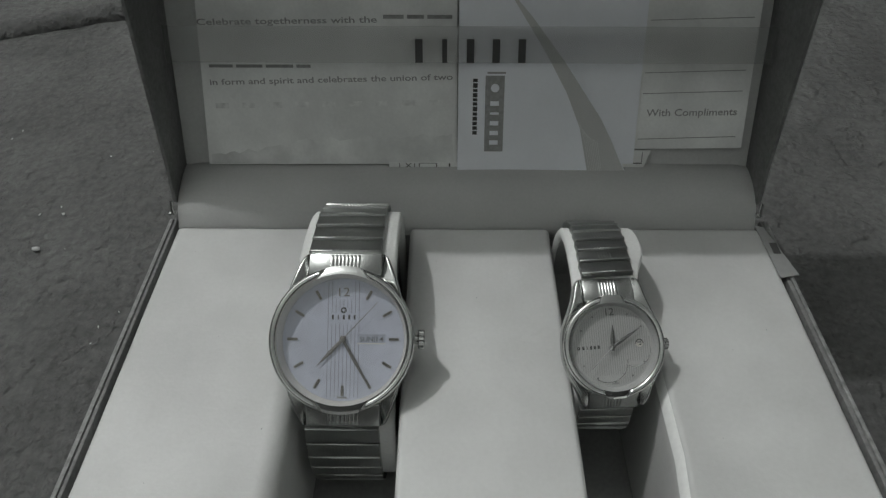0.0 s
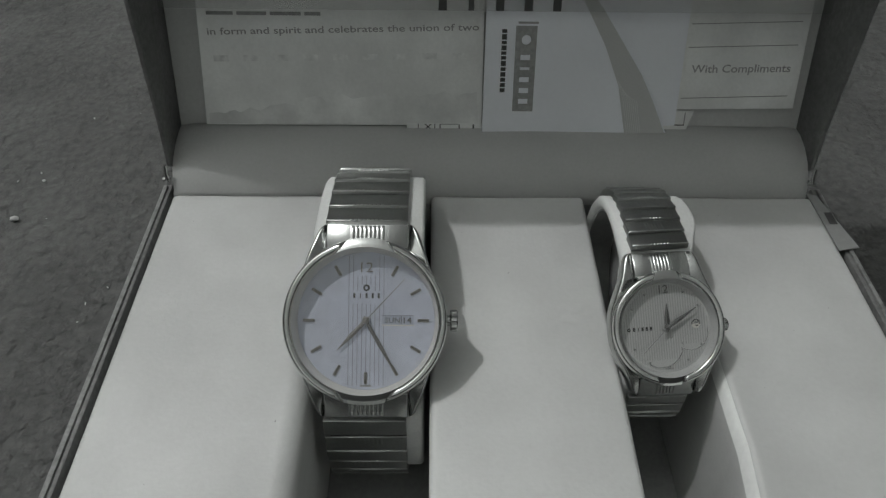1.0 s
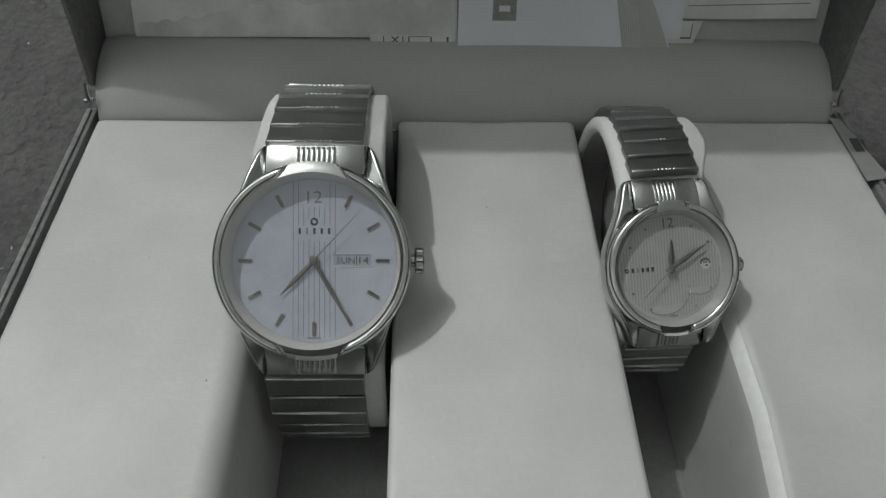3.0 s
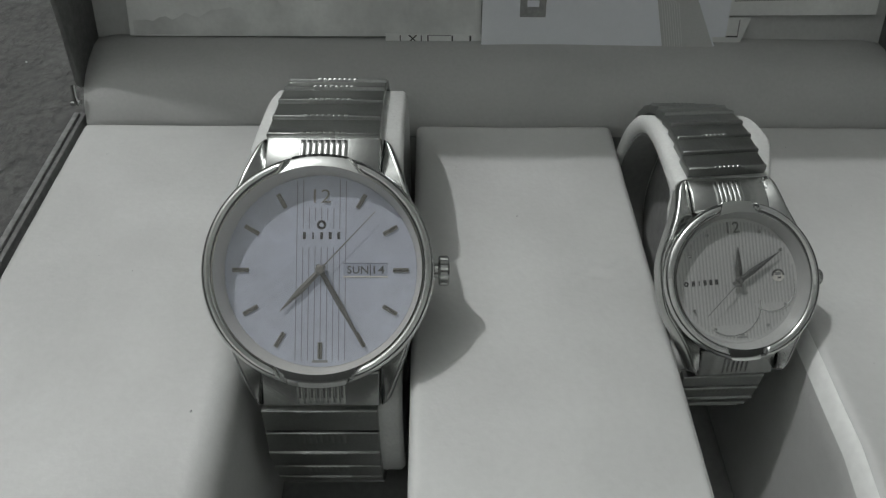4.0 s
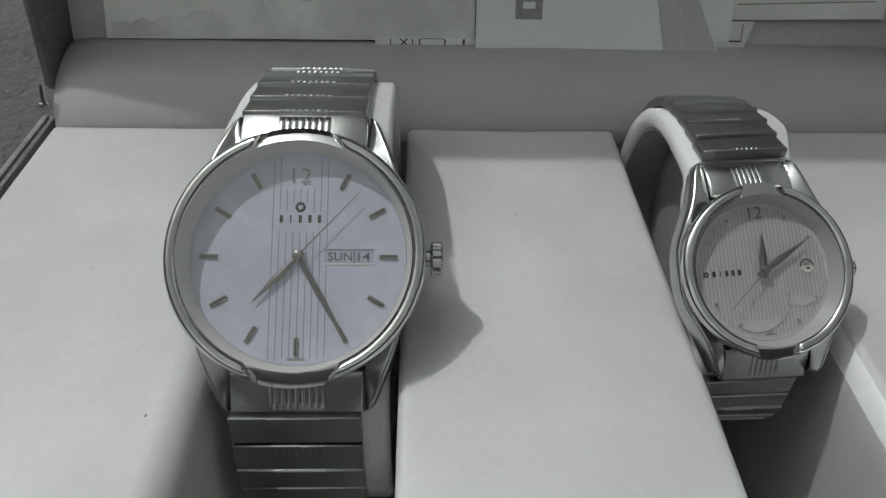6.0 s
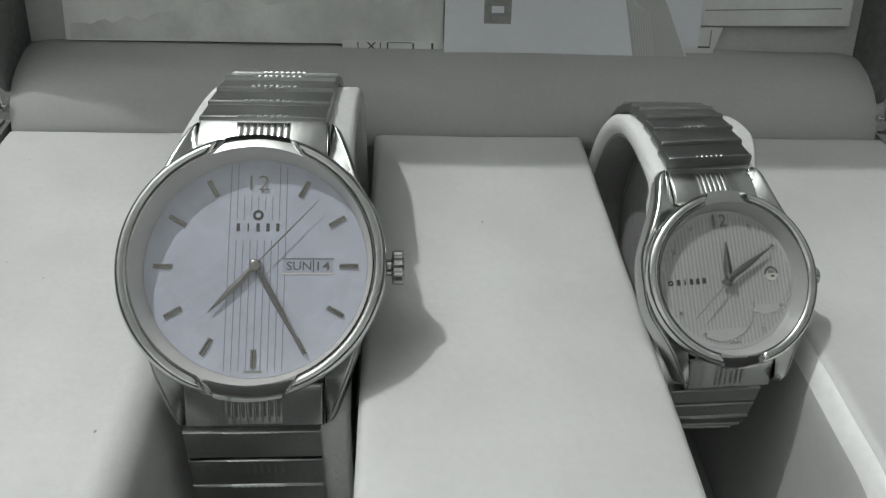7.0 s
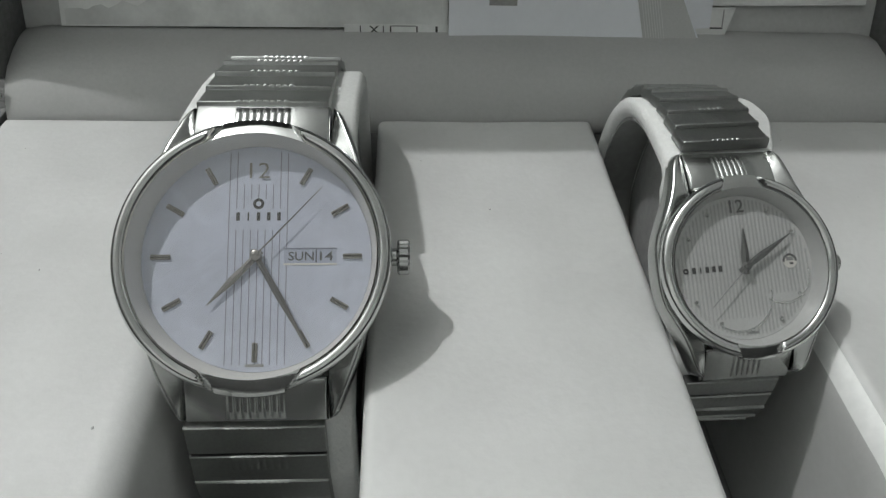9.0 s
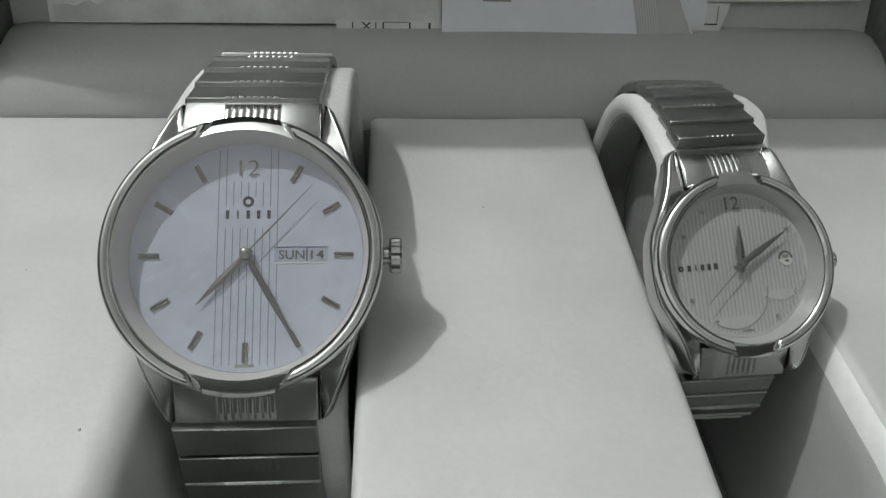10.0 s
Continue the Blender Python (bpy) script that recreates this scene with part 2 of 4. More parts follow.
def text_mesh(name, words, width, mat, height=None, weight=0.012):
    """Writing in the built-in font as a mesh in x and y, centred, of that width in millimetres."""
    cu = bpy.data.curves.new(name, "FONT")
    cu.offset = weight
    cu.body, cu.align_x, cu.align_y, cu.size, cu.resolution_u, cu.extrude = words, "CENTER", "CENTER", 1.0, 3, 0.0
    ob = bpy.data.objects.new(name, cu)
    scene.collection.objects.link(ob)
    bpy.context.view_layer.update()
    me = bpy.data.meshes.new_from_object(ob)
    bpy.data.objects.remove(ob)
    co = np.array([v.co[:] for v in me.vertices])
    lo, hi = co.min(0), co.max(0)
    sx = width * MM / (hi[0] - lo[0])
    sy = sx if height is None else height * MM / (hi[1] - lo[1])
    for v in me.vertices:
        v.co = ((v.co.x - (lo[0] + hi[0]) / 2) * sx, (v.co.y - (lo[1] + hi[1]) / 2) * sy, 0)
    me.materials.clear()
    me.materials.append(mat)
    return me


# ---- the room round the box ----
def room():
    R, TOP, DARK_TOP = 1700.0, 2250.0, 800.0
    for name, b in (("wall_north", (-R, R, R, R + 100, -400, TOP)), ("wall_south", (-R, R, -R - 100, -R, -400, TOP)),
                    ("wall_west", (-R - 100, -R, -R, R, -400, TOP)), ("wall_east", (R, R + 100, -R, R, -400, TOP))):
        tagged(new(name, link_mesh(name, box(*b), FILLWALL if name == "wall_south" else WALLPAINT, 0)), "unseen plain matt painted room wall", "wall", kind="structure")
    for name, b in (("dark_band_north", (-R, R, R - 6, R - 0.5, -400, DARK_TOP)), ("dark_band_south", (-R, R, -R + 0.5, -R + 6, -400, DARK_TOP)),
                    ("dark_band_west", (-R + 0.5, -R + 6, -R + 7, R - 7, -400, DARK_TOP)), ("dark_band_east", (R - 6, R - 0.5, -R + 7, R - 7, -400, DARK_TOP))):
        tagged(new(name, link_mesh(name, box(*b), DARKBAND, 0)), "unseen dark band added for the steel to reflect", "wall", kind="structure")
    tagged(new("ceiling", link_mesh("ceiling", box(-R, R, -R, R, TOP, TOP + 100), CEILING, 0)), "plain matt painted ceiling", "ceiling", kind="structure")
    bm = bmesh.new()
    N = 330
    grid = []
    for j in range(N + 1):
        row = []
        for i in range(N + 1):
            u, w = 2 * i / N - 1, 2 * j / N - 1
            x, y = math.copysign(abs(u) ** 2.6, u) * R, 150 + math.copysign(abs(w) ** 2.6, w) * R
            h = 3.0 * noise.noise((x / 90, y / 90, 0.3)) + 0.9 * noise.noise((x / 22, y / 22, 2.0)) + 0.9 * noise.noise((x / 9, y / 9, 4.0))
            row.append(bm.verts.new((x, y, GROUND - 3.2 + h)))
        grid.append(row)
    for j in range(N):
        for i in range(N):
            bm.faces.new((grid[j][i], grid[j][i + 1], grid[j + 1][i + 1], grid[j + 1][i]))
    tagged(new("ground", link_mesh("ground", bm, GROUNDMAT, 60)), "dark grey rough cloth surface with pits and lint", "surface", kind="structure")
    seam = [(-460 + 340 * u, 350 + 153 * u + 8 * math.sin(3 * u), GROUND - 5.0) for u in (i / 24 for i in range(25))]
    tagged(new("cloth_fold", link_mesh("cloth_fold", tube(seam, 10.0, 18), GROUNDMAT, 60)), "raised seam fold in the dark grey cloth", "fold", kind="structure")
    r = random.Random(3)
    lint = bmesh.new()
    for x, y, q in [(-176, 263, 0.8), (-179, 240, 1.5)] + [(r.uniform(-260, -105), r.uniform(90, 330), r.uniform(0.25, 0.6)) for _ in range(26)]:
        bmesh.ops.create_icosphere(lint, subdivisions=1, radius=q, matrix=Matrix.Translation((x, y, GROUND - 2.2)) @ Matrix.Rotation(r.uniform(0, 3), 4, "Z") @ Matrix.Diagonal((r.uniform(1.1, 1.7), r.uniform(0.6, 1.0), 0.55, 1)))
    for v in lint.verts:
        v.co += Vector((noise.noise(v.co * 1.3), noise.noise(v.co * 1.3 + Vector((9, 0, 0))), 0.0)) * 0.35
    tagged(new("lint", link_mesh("lint", lint, DUST, 60)), "pale specks of lint and dust on the cloth", "lint", kind="stuff")
    fix = thing("ceiling_lamp", LAMP_AT.x / MM, LAMP_AT.y / MM, LAMP_AT.z / MM, "bare ceiling bulb socket hanging on a stem", "lamp")
    part("socket", lathe([(0, 46), (20, 46), (24, 52), (24, 92), (18, 100), (0, 100)], 32), WALLPAINT, fix)
    part("stem", box(-6, 6, -6, 6, 98, TOP - LAMP_AT.z / MM), WALLPAINT, fix)


room()


# ---- the presentation box ----
X0, X1, Y0, Y1, ZP = -91.0, 105.9, 88.4, 197.9, 70.0
S1, S2 = (-41.0, -12.1), (34.7, 58.4)
LEAN_BACK = 22.0
LID = mm_pose(0, 220.5, 81.0, -LEAN_BACK)


def crease(x, y):
    """A shallow wrinkle in the middle pad's cover, with a short branch."""
    mid = 151.5 + 0.36 * (x - 25) + 0.8 * math.sin(x * 0.9)
    fade = max(0.0, 1 - abs(x - 25) / 6.5)
    return 0.42 * fade * (math.exp(-((y - mid) / 0.7) ** 2) - 0.8 * math.exp(-((y - mid + 1.5) / 0.8) ** 2))


def swell(x, y):
    """The uneven padding under the cover."""
    return 0.30 * noise.noise((x / 24, y / 17, 5.0)) + 0.07 * noise.noise((x / 7, y / 9, 2.0)) + crease(x, y)


def pad(name, x0, x1, bl, br, parent):
    """A cushion block with its long top edges rounded by bl and br."""
    def arc(cx, cz, r, a0, a1):
        return [(cx + r * math.cos(radians(a0 + (a1 - a0) * i / 5)), cz + r * math.sin(radians(a0 + (a1 - a0) * i / 5))) for i in range(6)]
    left = [(x0 + 3.4 - 3.4 * math.sin(radians(t)), ZP - 8.0 + 8.0 * math.cos(radians(t))) for t in range(0, 91, 10)] if bl > 3.2 else arc(x0 + bl, ZP - bl, bl, 90, 180)
    across = [(x1 - br + (x0 + bl - x1 + br) * i / 60, ZP) for i in range(1, 60)]
    outline = [(x0, GROUND + 3), (x1, GROUND + 3)] + arc(x1 - br, ZP - br, br, 0, 90) + across + left
    bm = bmesh.new()
    ys = [(Y0, -1.2), (Y0 + 0.4, -0.4), (Y0 + 1.2, 0)] + [(Y0 + 1.2 + (Y1 - Y0 - 2.4) * k / 110, 0) for k in range(1, 111)] + [(Y1, -0.8)]
    rings = []
    for y, drop in ys:
        pull = -2.6 * max(0.0, (114 - y) / 26) if bl > 3.2 else 0.0
        rings.append([bm.verts.new((x + (pull if x < x0 + 6 else 0.0), y, z + (drop + swell(x, y) if z > ZP - 8 else 0))) for x, z in outline])
    k = len(outline)
    for p, q in zip(rings, rings[1:]):
        for i in range(k):
            bm.faces.new((p[i], p[(i + 1) % k], q[(i + 1) % k], q[i]))
    bm.faces.new(rings[0]), bm.faces.new(rings[-1])
    return part(name, bm, PAD, parent, "cream suede-like cushion pad", smooth=38)


def watch_box():
    b = thing("watch_box", 0, 0, 0, "open dark leatherette watch box with cream cushion pads", "box")
    G = GROUND
    # base shell
    part("side_wall", box(-94.6, -92.5, 85.2, 203, G, 69.2, bevel=0.5), LEATHER, b)
    part("side_wall", box(107.4, 109.4, 85.2, 203, G, 69.2, bevel=0.5), LEATHER, b)
    part("edge_trim", box(-94.9, -93.6, 85.0, 202, 68.9, 69.9, bevel=0.3), RIM, b, "worn pale edge")
    part("edge_trim", box(108.5, 109.7, 85.0, 202, 68.9, 69.9, bevel=0.3), RIM, b, "worn pale edge")
    part("front_wall", box(-94.4, 109.2, 84.9, 87.9, G, 69.6, bevel=0.9, seg=3), RIM, b, "worn grey leatherette front edge")
    part("back_wall", box(-92.4, 107.3, 200.2, 202.8, G, 68.0, bevel=0.5), LEATHER, b)
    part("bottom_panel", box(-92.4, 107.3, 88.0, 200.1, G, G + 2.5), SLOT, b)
    part("ledge", box(-92.4, X0 - 0.1, 88.0, 200, G + 3, 62), LEATHER, b)
    part("ledge", box(X1 + 0.1, 107.3, 88.0, 200, G + 3, 62), LEATHER, b)
    pad("pad", X0, S1[0], 1.5, 4.8, b)
    pad("pad", S1[1], S2[0], 1.6, 1.6, b)
    pad("pad", S2[1], X1, 3.4, 1.5, b)
    bm = bmesh.new()
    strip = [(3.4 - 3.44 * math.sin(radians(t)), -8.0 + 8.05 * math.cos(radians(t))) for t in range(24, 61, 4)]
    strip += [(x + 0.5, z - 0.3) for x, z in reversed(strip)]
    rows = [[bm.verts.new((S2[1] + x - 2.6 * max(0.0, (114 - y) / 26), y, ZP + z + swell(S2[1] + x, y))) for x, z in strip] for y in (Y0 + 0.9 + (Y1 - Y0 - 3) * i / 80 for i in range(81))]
    for p, q in zip(rows, rows[1:]):
        for i in range(len(strip)):
            bm.faces.new((p[i], p[(i + 1) % len(strip)], q[(i + 1) % len(strip)], q[i]))
    bm.faces.new(rows[0]), bm.faces.new(rows[-1])
    part("pad_edge", bm, EDGE, b, "paler pad edge, the lamp's highlight put into its colour", smooth=50)
    for s in (S1, S2):
        part("slot_front", box(s[0] + 0.05, s[1] - (0.05 if s is S1 else 2.6), Y0, Y0 + 2.2, G + 3, 68.8, bevel=0.6), PAD, b)
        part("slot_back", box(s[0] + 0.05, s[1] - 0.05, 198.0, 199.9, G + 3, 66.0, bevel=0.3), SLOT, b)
    # lining flap between base and lid
    prof = [(197.9, 66.8), (199.2, 69.8), (201.2, 73.2), (203.6, 75.9), (206.5, 77.9), (211, 79.7), (216, 80.8), (219.6, 80.7)]
    bm = bmesh.new()
    xs = [-91.3 + (104.9 + 91.3) * i / 40 for i in range(41)]
    top = [[bm.verts.new((x, y + 0.5 * noise.noise((x / 45, y / 20, 1.0)), z + 0.5 * noise.noise((x / 38, y / 16, 9.0)) - (0.8 if i in (0, 40) else 0))) for y, z in prof] for i, x in enumerate(xs)]
    low = [[bm.verts.new((x, y + 0.8, z - 1.6)) for y, z in prof] for x in xs]
    for i in range(40):
        for j in range(len(prof) - 1):
            bm.faces.new((top[i][j], top[i + 1][j], top[i + 1][j + 1], top[i][j + 1]))
            bm.faces.new((low[i][j], low[i][j + 1], low[i + 1][j + 1], low[i + 1][j]))
        bm.faces.new((top[i][0], low[i][0], low[i + 1][0], top[i + 1][0]))
        bm.faces.new((top[i][-1], top[i + 1][-1], low[i + 1][-1], low[i][-1]))
    for i in (0, 40):
        for j in range(len(prof) - 1):
            bm.faces.new((top[i][j], top[i][j + 1], low[i][j + 1], low[i][j]))
    part("lining_flap", bm, FLAP, b, "smooth grey satin hinge lining", smooth=60)
    # lid, standing open
    lid = part("lid", box(-92.7, 106.1, 0.0, 3.0, -7, 120, bevel=0.5), LEATHER, b, "open dark leatherette lid", m=LID)
    part("lid_lining", box(-91.3, 104.7, -0.6, -0.05, -1.4, 117.8), LINING, lid)
    wedge = [(0.0, -6), (-12.6, -11.5), (-14.2, -10.5), (-16.2, 2), (-21.0, 22), (-29.2, 55), (-46.6, 118), (0.0, 118)]
    part("lid_side", prism(wedge, "x", -92.7, -91.4, bevel=0.3), LEATHER, lid)
    part("lid_side", prism(wedge, "x", 104.8, 106.1, bevel=0.3), LEATHER, lid)
    part("lid_top", box(-92.7, 106.1, -46.8, 0, 118.1, 120, bevel=0.4), LEATHER, lid)
    # Unseen lip, added so the lid's shadow reaches far enough over the pads.
    part("closing_flap", prism([(-46.9, 118.1), (-46.9, 120), (-55, 121.2), (-55, 119.6)], "x", -92.7, 106.1), LEATHER, lid, "unseen flap added to cast the lid's shadow further forward")
    # clear band that holds the papers, with its dark mark
    band = part("holding_band", box(-91.2, 104.6, -6.0, -5.8, 34.2, 45.6), BANDPLASTIC, lid, "clear plastic holding band with dark mark")
    band.visible_shadow = False
    for i in range(5):
        x = -12.4 + i * 8.3
        part("mark", box(x + (2.2 if i != 1 else 2.6), x + (4.6 if i != 1 else 4.2), -6.3, -6.05, 34.3, 41.7), INK, band)
    # hinge pins and foil tab
    for x in (-92.6, 105.9):
        pin = tube([(x, 200.6, 73.2), (x - 0.2, 201.3, 75.0), (x, 202.2, 77.4)], 0.55, 8)
        add_box(pin, x - 1.5, x + 0.7, 200.4, 201.9, 72.6, 73.6, bevel=0.2)
        part("hinge_pin", pin, STEEL, b, "small bright metal hinge pin")
    tab = part("foil_tab", prism([(104.3, 199.0), (107.0, 198.0), (111.2, 176.0), (104.9, 174.8)], "z", 70.3, 70.6), TABFOIL, b, "small silver-grey paper tab on the rim")
    part("printed_patch", box(106.3, 108.6, 185.4, 190.4, 70.65, 70.75), INK, tab)
    part("printed_patch", box(109.3, 109.9, 185.2, 190.2, 70.65, 70.75), INK, tab)
    return b


watch_box()


def pad_marks():
    bm = bmesh.new()
    r = random.Random(11)
    for x, y, q in [(9.4, 166.2, 0.22), (22.0, 143.0, 0.18), (-47.6, 120.4, 0.25), (-3.1, 181.8, 0.15), (84.9, 93.6, 0.9)] + [(r.choice((r.uniform(-86, -48), r.uniform(-8, 31), r.uniform(64, 101))), r.uniform(92, 190), r.uniform(0.08, 0.16)) for _ in range(14)]:
        bmesh.ops.create_icosphere(bm, subdivisions=1, radius=q, matrix=Matrix.Translation((x, y, ZP + 0.05)) @ Matrix.Diagonal((1, 1.3, 0.4, 1)))
    tagged(new("pad_specks", link_mesh("pad_specks", bm, MIDINK, 60)), "tiny dark specks on the cream pads", "specks", kind="stuff")


pad_marks()


# ---- papers in the lid; local x across, z up the lid, -y towards the viewer ----
def paper_thing(name, label, category):
    ob = new(name)
    ob.empty_display_size = 0.01
    ob.matrix_world = LID
    return tagged(ob, label, category)


def flat_text(name, words, x0, x1, z, off, mat, parent, height=None, tilt=0.0):
    me = text_mesh(name, words, x1 - x0, mat, height)
    return part(name, me, mat, parent, m=mm_pose((x0 + x1) / 2, off, z, 90, 0, 0) @ pose(0, 0, 0, 0, 0, tilt))


def bars(name, x0, x1, z, h, off, mat, parent, seed, word=5.0):
    """A line of writing too blurred to read, as word-long bars."""
    r, x = random.Random(seed), x0
    while x < x1 - 1:
        w = min(word * r.uniform(0.5, 1.5), x1 - x)
        part(name, box(x, x + w, off - 0.03, off, z - h / 2, z + h / 2), mat, parent)
        x += w + 1.1


def papers():
    leaf = paper_thing("leaflet", "white printed leaflet tucked behind the lid band", "leaflet")
    sheet = part("sheet", prism([(-82.6, -0.8), (3.6, -0.4), (3.2, 72), (-80.0, 72)], "y", -2.3, -2.0), PAPER, leaf)
    flat_text("line_of_text", "Celebrate togetherness with the", -81.0, -22.6, 46.6, -2.34, MIDINK, sheet, height=2.6, tilt=0.9)
    bars("word_bar", -20.6, 3.0, 48.2, 1.2, -2.34, MIDINK, sheet, 4, 9.0)
    bars("word_bar", -78.6, -45, 32.6, 1.0, -2.34, MIDINK, sheet, 5, 7.0)
    flat_text("line_of_text", "in form and spirit and celebrates the union of two", -79.0, 2.0, 28.0, -2.34, MIDINK, sheet, height=2.6, tilt=1.4)
    for k in range(9):
        part("show_through", box(-78 + k * 9, -73.5 + k * 9, -2.36, -2.33, 18.6 + k * 0.16, 20.4 + k * 0.16), FAINT, sheet)

    # Slightly greyer patch along the lower edge, uneven at its top.
    patch_top = [(x, 9.5 + 3.6 * noise.noise((x / 9, 0.0, 3.0)) + 1.6 * noise.noise((x / 3.5, 0.0, 8.0)) - 4.5 * max(0.0, (-24 - x) / 40)) for x in (-81.4 + 1.6 * k for k in range(53))]
    part("stain", prism([(-81.6, -0.5)] + [(x, max(1.5, z)) for x, z in patch_top] + [(2.6, -0.1)], "y", -2.33, -2.31), GREYPAPER, sheet, "pale grey patch along the lower edge")

    slip = paper_thing("label_slip", "narrow white label slip with dark printed marks", "label")
    s = part("sheet", box(-19.9, 3.7, -2.75, -2.6, -2.4, 0.3), PAPER, slip)
    flat_text("printed_letter", "X", -14.4, -12.0, -0.95, -2.82, INK, s, height=1.7)
    for x, w in ((-16.4, 0.25), (-11.2, 0.25), (-9.6, 0.35), (-3.6, 0.35), (0.8, 0.5)):
        part("printed_mark", box(x, x + w, -2.84, -2.8, -1.9, -0.1), INK, s)
    part("printed_mark", box(-9.3, -3.7, -2.84, -2.8, -0.2, 0.05), MIDINK, s)

    bro = paper_thing("brochure", "folded coated card brochure with grey swoosh and dark block", "brochure")
    part("back_sheet", prism([(14, -2.0), (64.4, 0.2), (64.0, 74), (14, 74)], "y", -3.3, -3.0), CARD, bro)
    edge = [(62.0, -2.9), (56.4, 8.5), (52.2, 16.0), (47.0, 23.4), (39.0, 34.6), (27.4, 49.0), (18.6, 58.0), (4.0, 71.0)]
    front = part("front_sheet", prism([(3.7, -2.8)] + edge, "y", -4.4, -4.0), CARD, bro)
    curve = [(18.2, 58.1), (24.6, 48.6), (33.4, 35.3), (39.8, 24.4), (45.0, 12.6), (48.6, -2.6)]
    part("swoosh", prism(curve + [(61.4, -2.6), (56.0, 8.4), (51.8, 15.9), (46.6, 23.2), (38.6, 34.4), (27.0, 48.8)], "y", -4.5, -4.43), SWOOSH, front, "grey printed swoosh")
    for k in range(8):
        d = 0.9 + 0.6 * k
        a = [(43.6 + d * 0.8, 15.8 - d * 1.2), (46.0 + d, 8.0), (48.3 + d, -2.3)]
        part("swoosh_line", prism(a + [(x + 0.16, z) for x, z in reversed(a)], "y", -4.56, -4.51), PALEPRINT, front)
    blk = part("dark_block", box(12.8, 19.1, -4.5, -4.43, 4.6, 30.0), MIDINK, front, "dark printed block with pale mark")
    part("dark_rule", box(13.4, 19.4, -4.5, -4.43, 30.6, 31.2), MIDINK, front)
    part("pale_mark", lathe([(0, 0), (1.4, 0), (1.4, 0.05), (0, 0.05)], 20), CARD, blk, m=mm_pose(16.0, -4.53, 26.0, 90))
    for k in range(5):
        z = 20.9 - k * 3.3
        part("pale_mark", box(14.5, 17.4, -4.58, -4.52, z - (0.75 if k != 1 else 0.4), z + (0.75 if k != 1 else 0.4)), CARD, blk)
    z, r = 29.0, random.Random(8)
    while z > 11:
        h = r.uniform(0.9, 1.6)
        part("word_bar", box(8.7, 10.2, -4.5, -4.43, z - h, z), INK, front)
        z -= h + 0.35

    comp = paper_thing("compliments_card", "white ruled compliments card with grey italic print", "card")
    c = part("sheet", prism([(60.0, 5.0), (101.2, 5.6), (100.3, 74), (60.0, 74)], "y", -2.3, -2.0), PAPER, comp)
    flat_text("greeting_text", "With Compliments", 67.4, 97.9, 17.4, -2.34, LIGHTINK, c, height=3.2, tilt=1.0)
    for z0 in (9.0, 24.4, 31.2, 47.8, 56.0):
        part("ruled_line", prism([(65.5, z0 - 0.6), (98.6, z0 + 0.4), (98.6, z0 + 0.65), (65.5, z0 - 0.35)], "y", -2.37, -2.33), MIDINK, c)
    cor = paper_thing("paper_slip", "small white paper slip behind the brochure", "paper")
    s = part("sheet", prism([(58, -1.4), (68.4, -1.2), (70.2, 4.8), (58, 4.6)], "y", -2.8, -2.6), PAPER, cor)
    part("corner_line", box(64.6, 67.6, -2.86, -2.82, 0.0, 0.35), INK, s)
    part("corner_line", box(67.3, 67.6, -2.86, -2.82, 0.4, 4.2), MIDINK, s)


papers()


# ---- the watches ----
def loop_point(a, spec):
    """A point on the oval that the bracelet and its cuff follow, at an angle from +y, in the y-z plane."""
    c, s = math.cos(a), math.sin(a)
    ay = spec["back"] if c > 0 else spec["front"]
    az = spec["rise"] if s > 0 else spec["fall"]
    e = 2 / (spec["square"] if s > 0 else spec["under"])
    y, z = ay * math.copysign(abs(c) ** e, c), az * math.copysign(abs(s) ** e, s)
    return spec["cy"] + y + (spec["lean"] * z * abs(c) if c < 0 and s > 0 else 0.0), spec["cz"] + z + (spec["slope"] * y * s if s > 0 else 0.0)


def loop_path(spec):
    """The oval from the upper lug over the back and below to the lower lug: points at equal steps."""
    pts = [loop_point(radians(150 - 0.25 * i), spec) for i in range(1441)]
    i0 = max(i for i in range(0, 500) if pts[i][0] <= spec["y_up"])
    i1 = min(i for i in range(900, 1441) if pts[i][1] >= spec["z_low"] and pts[i][0] < spec["cy"])
    return pts[i0:i1]


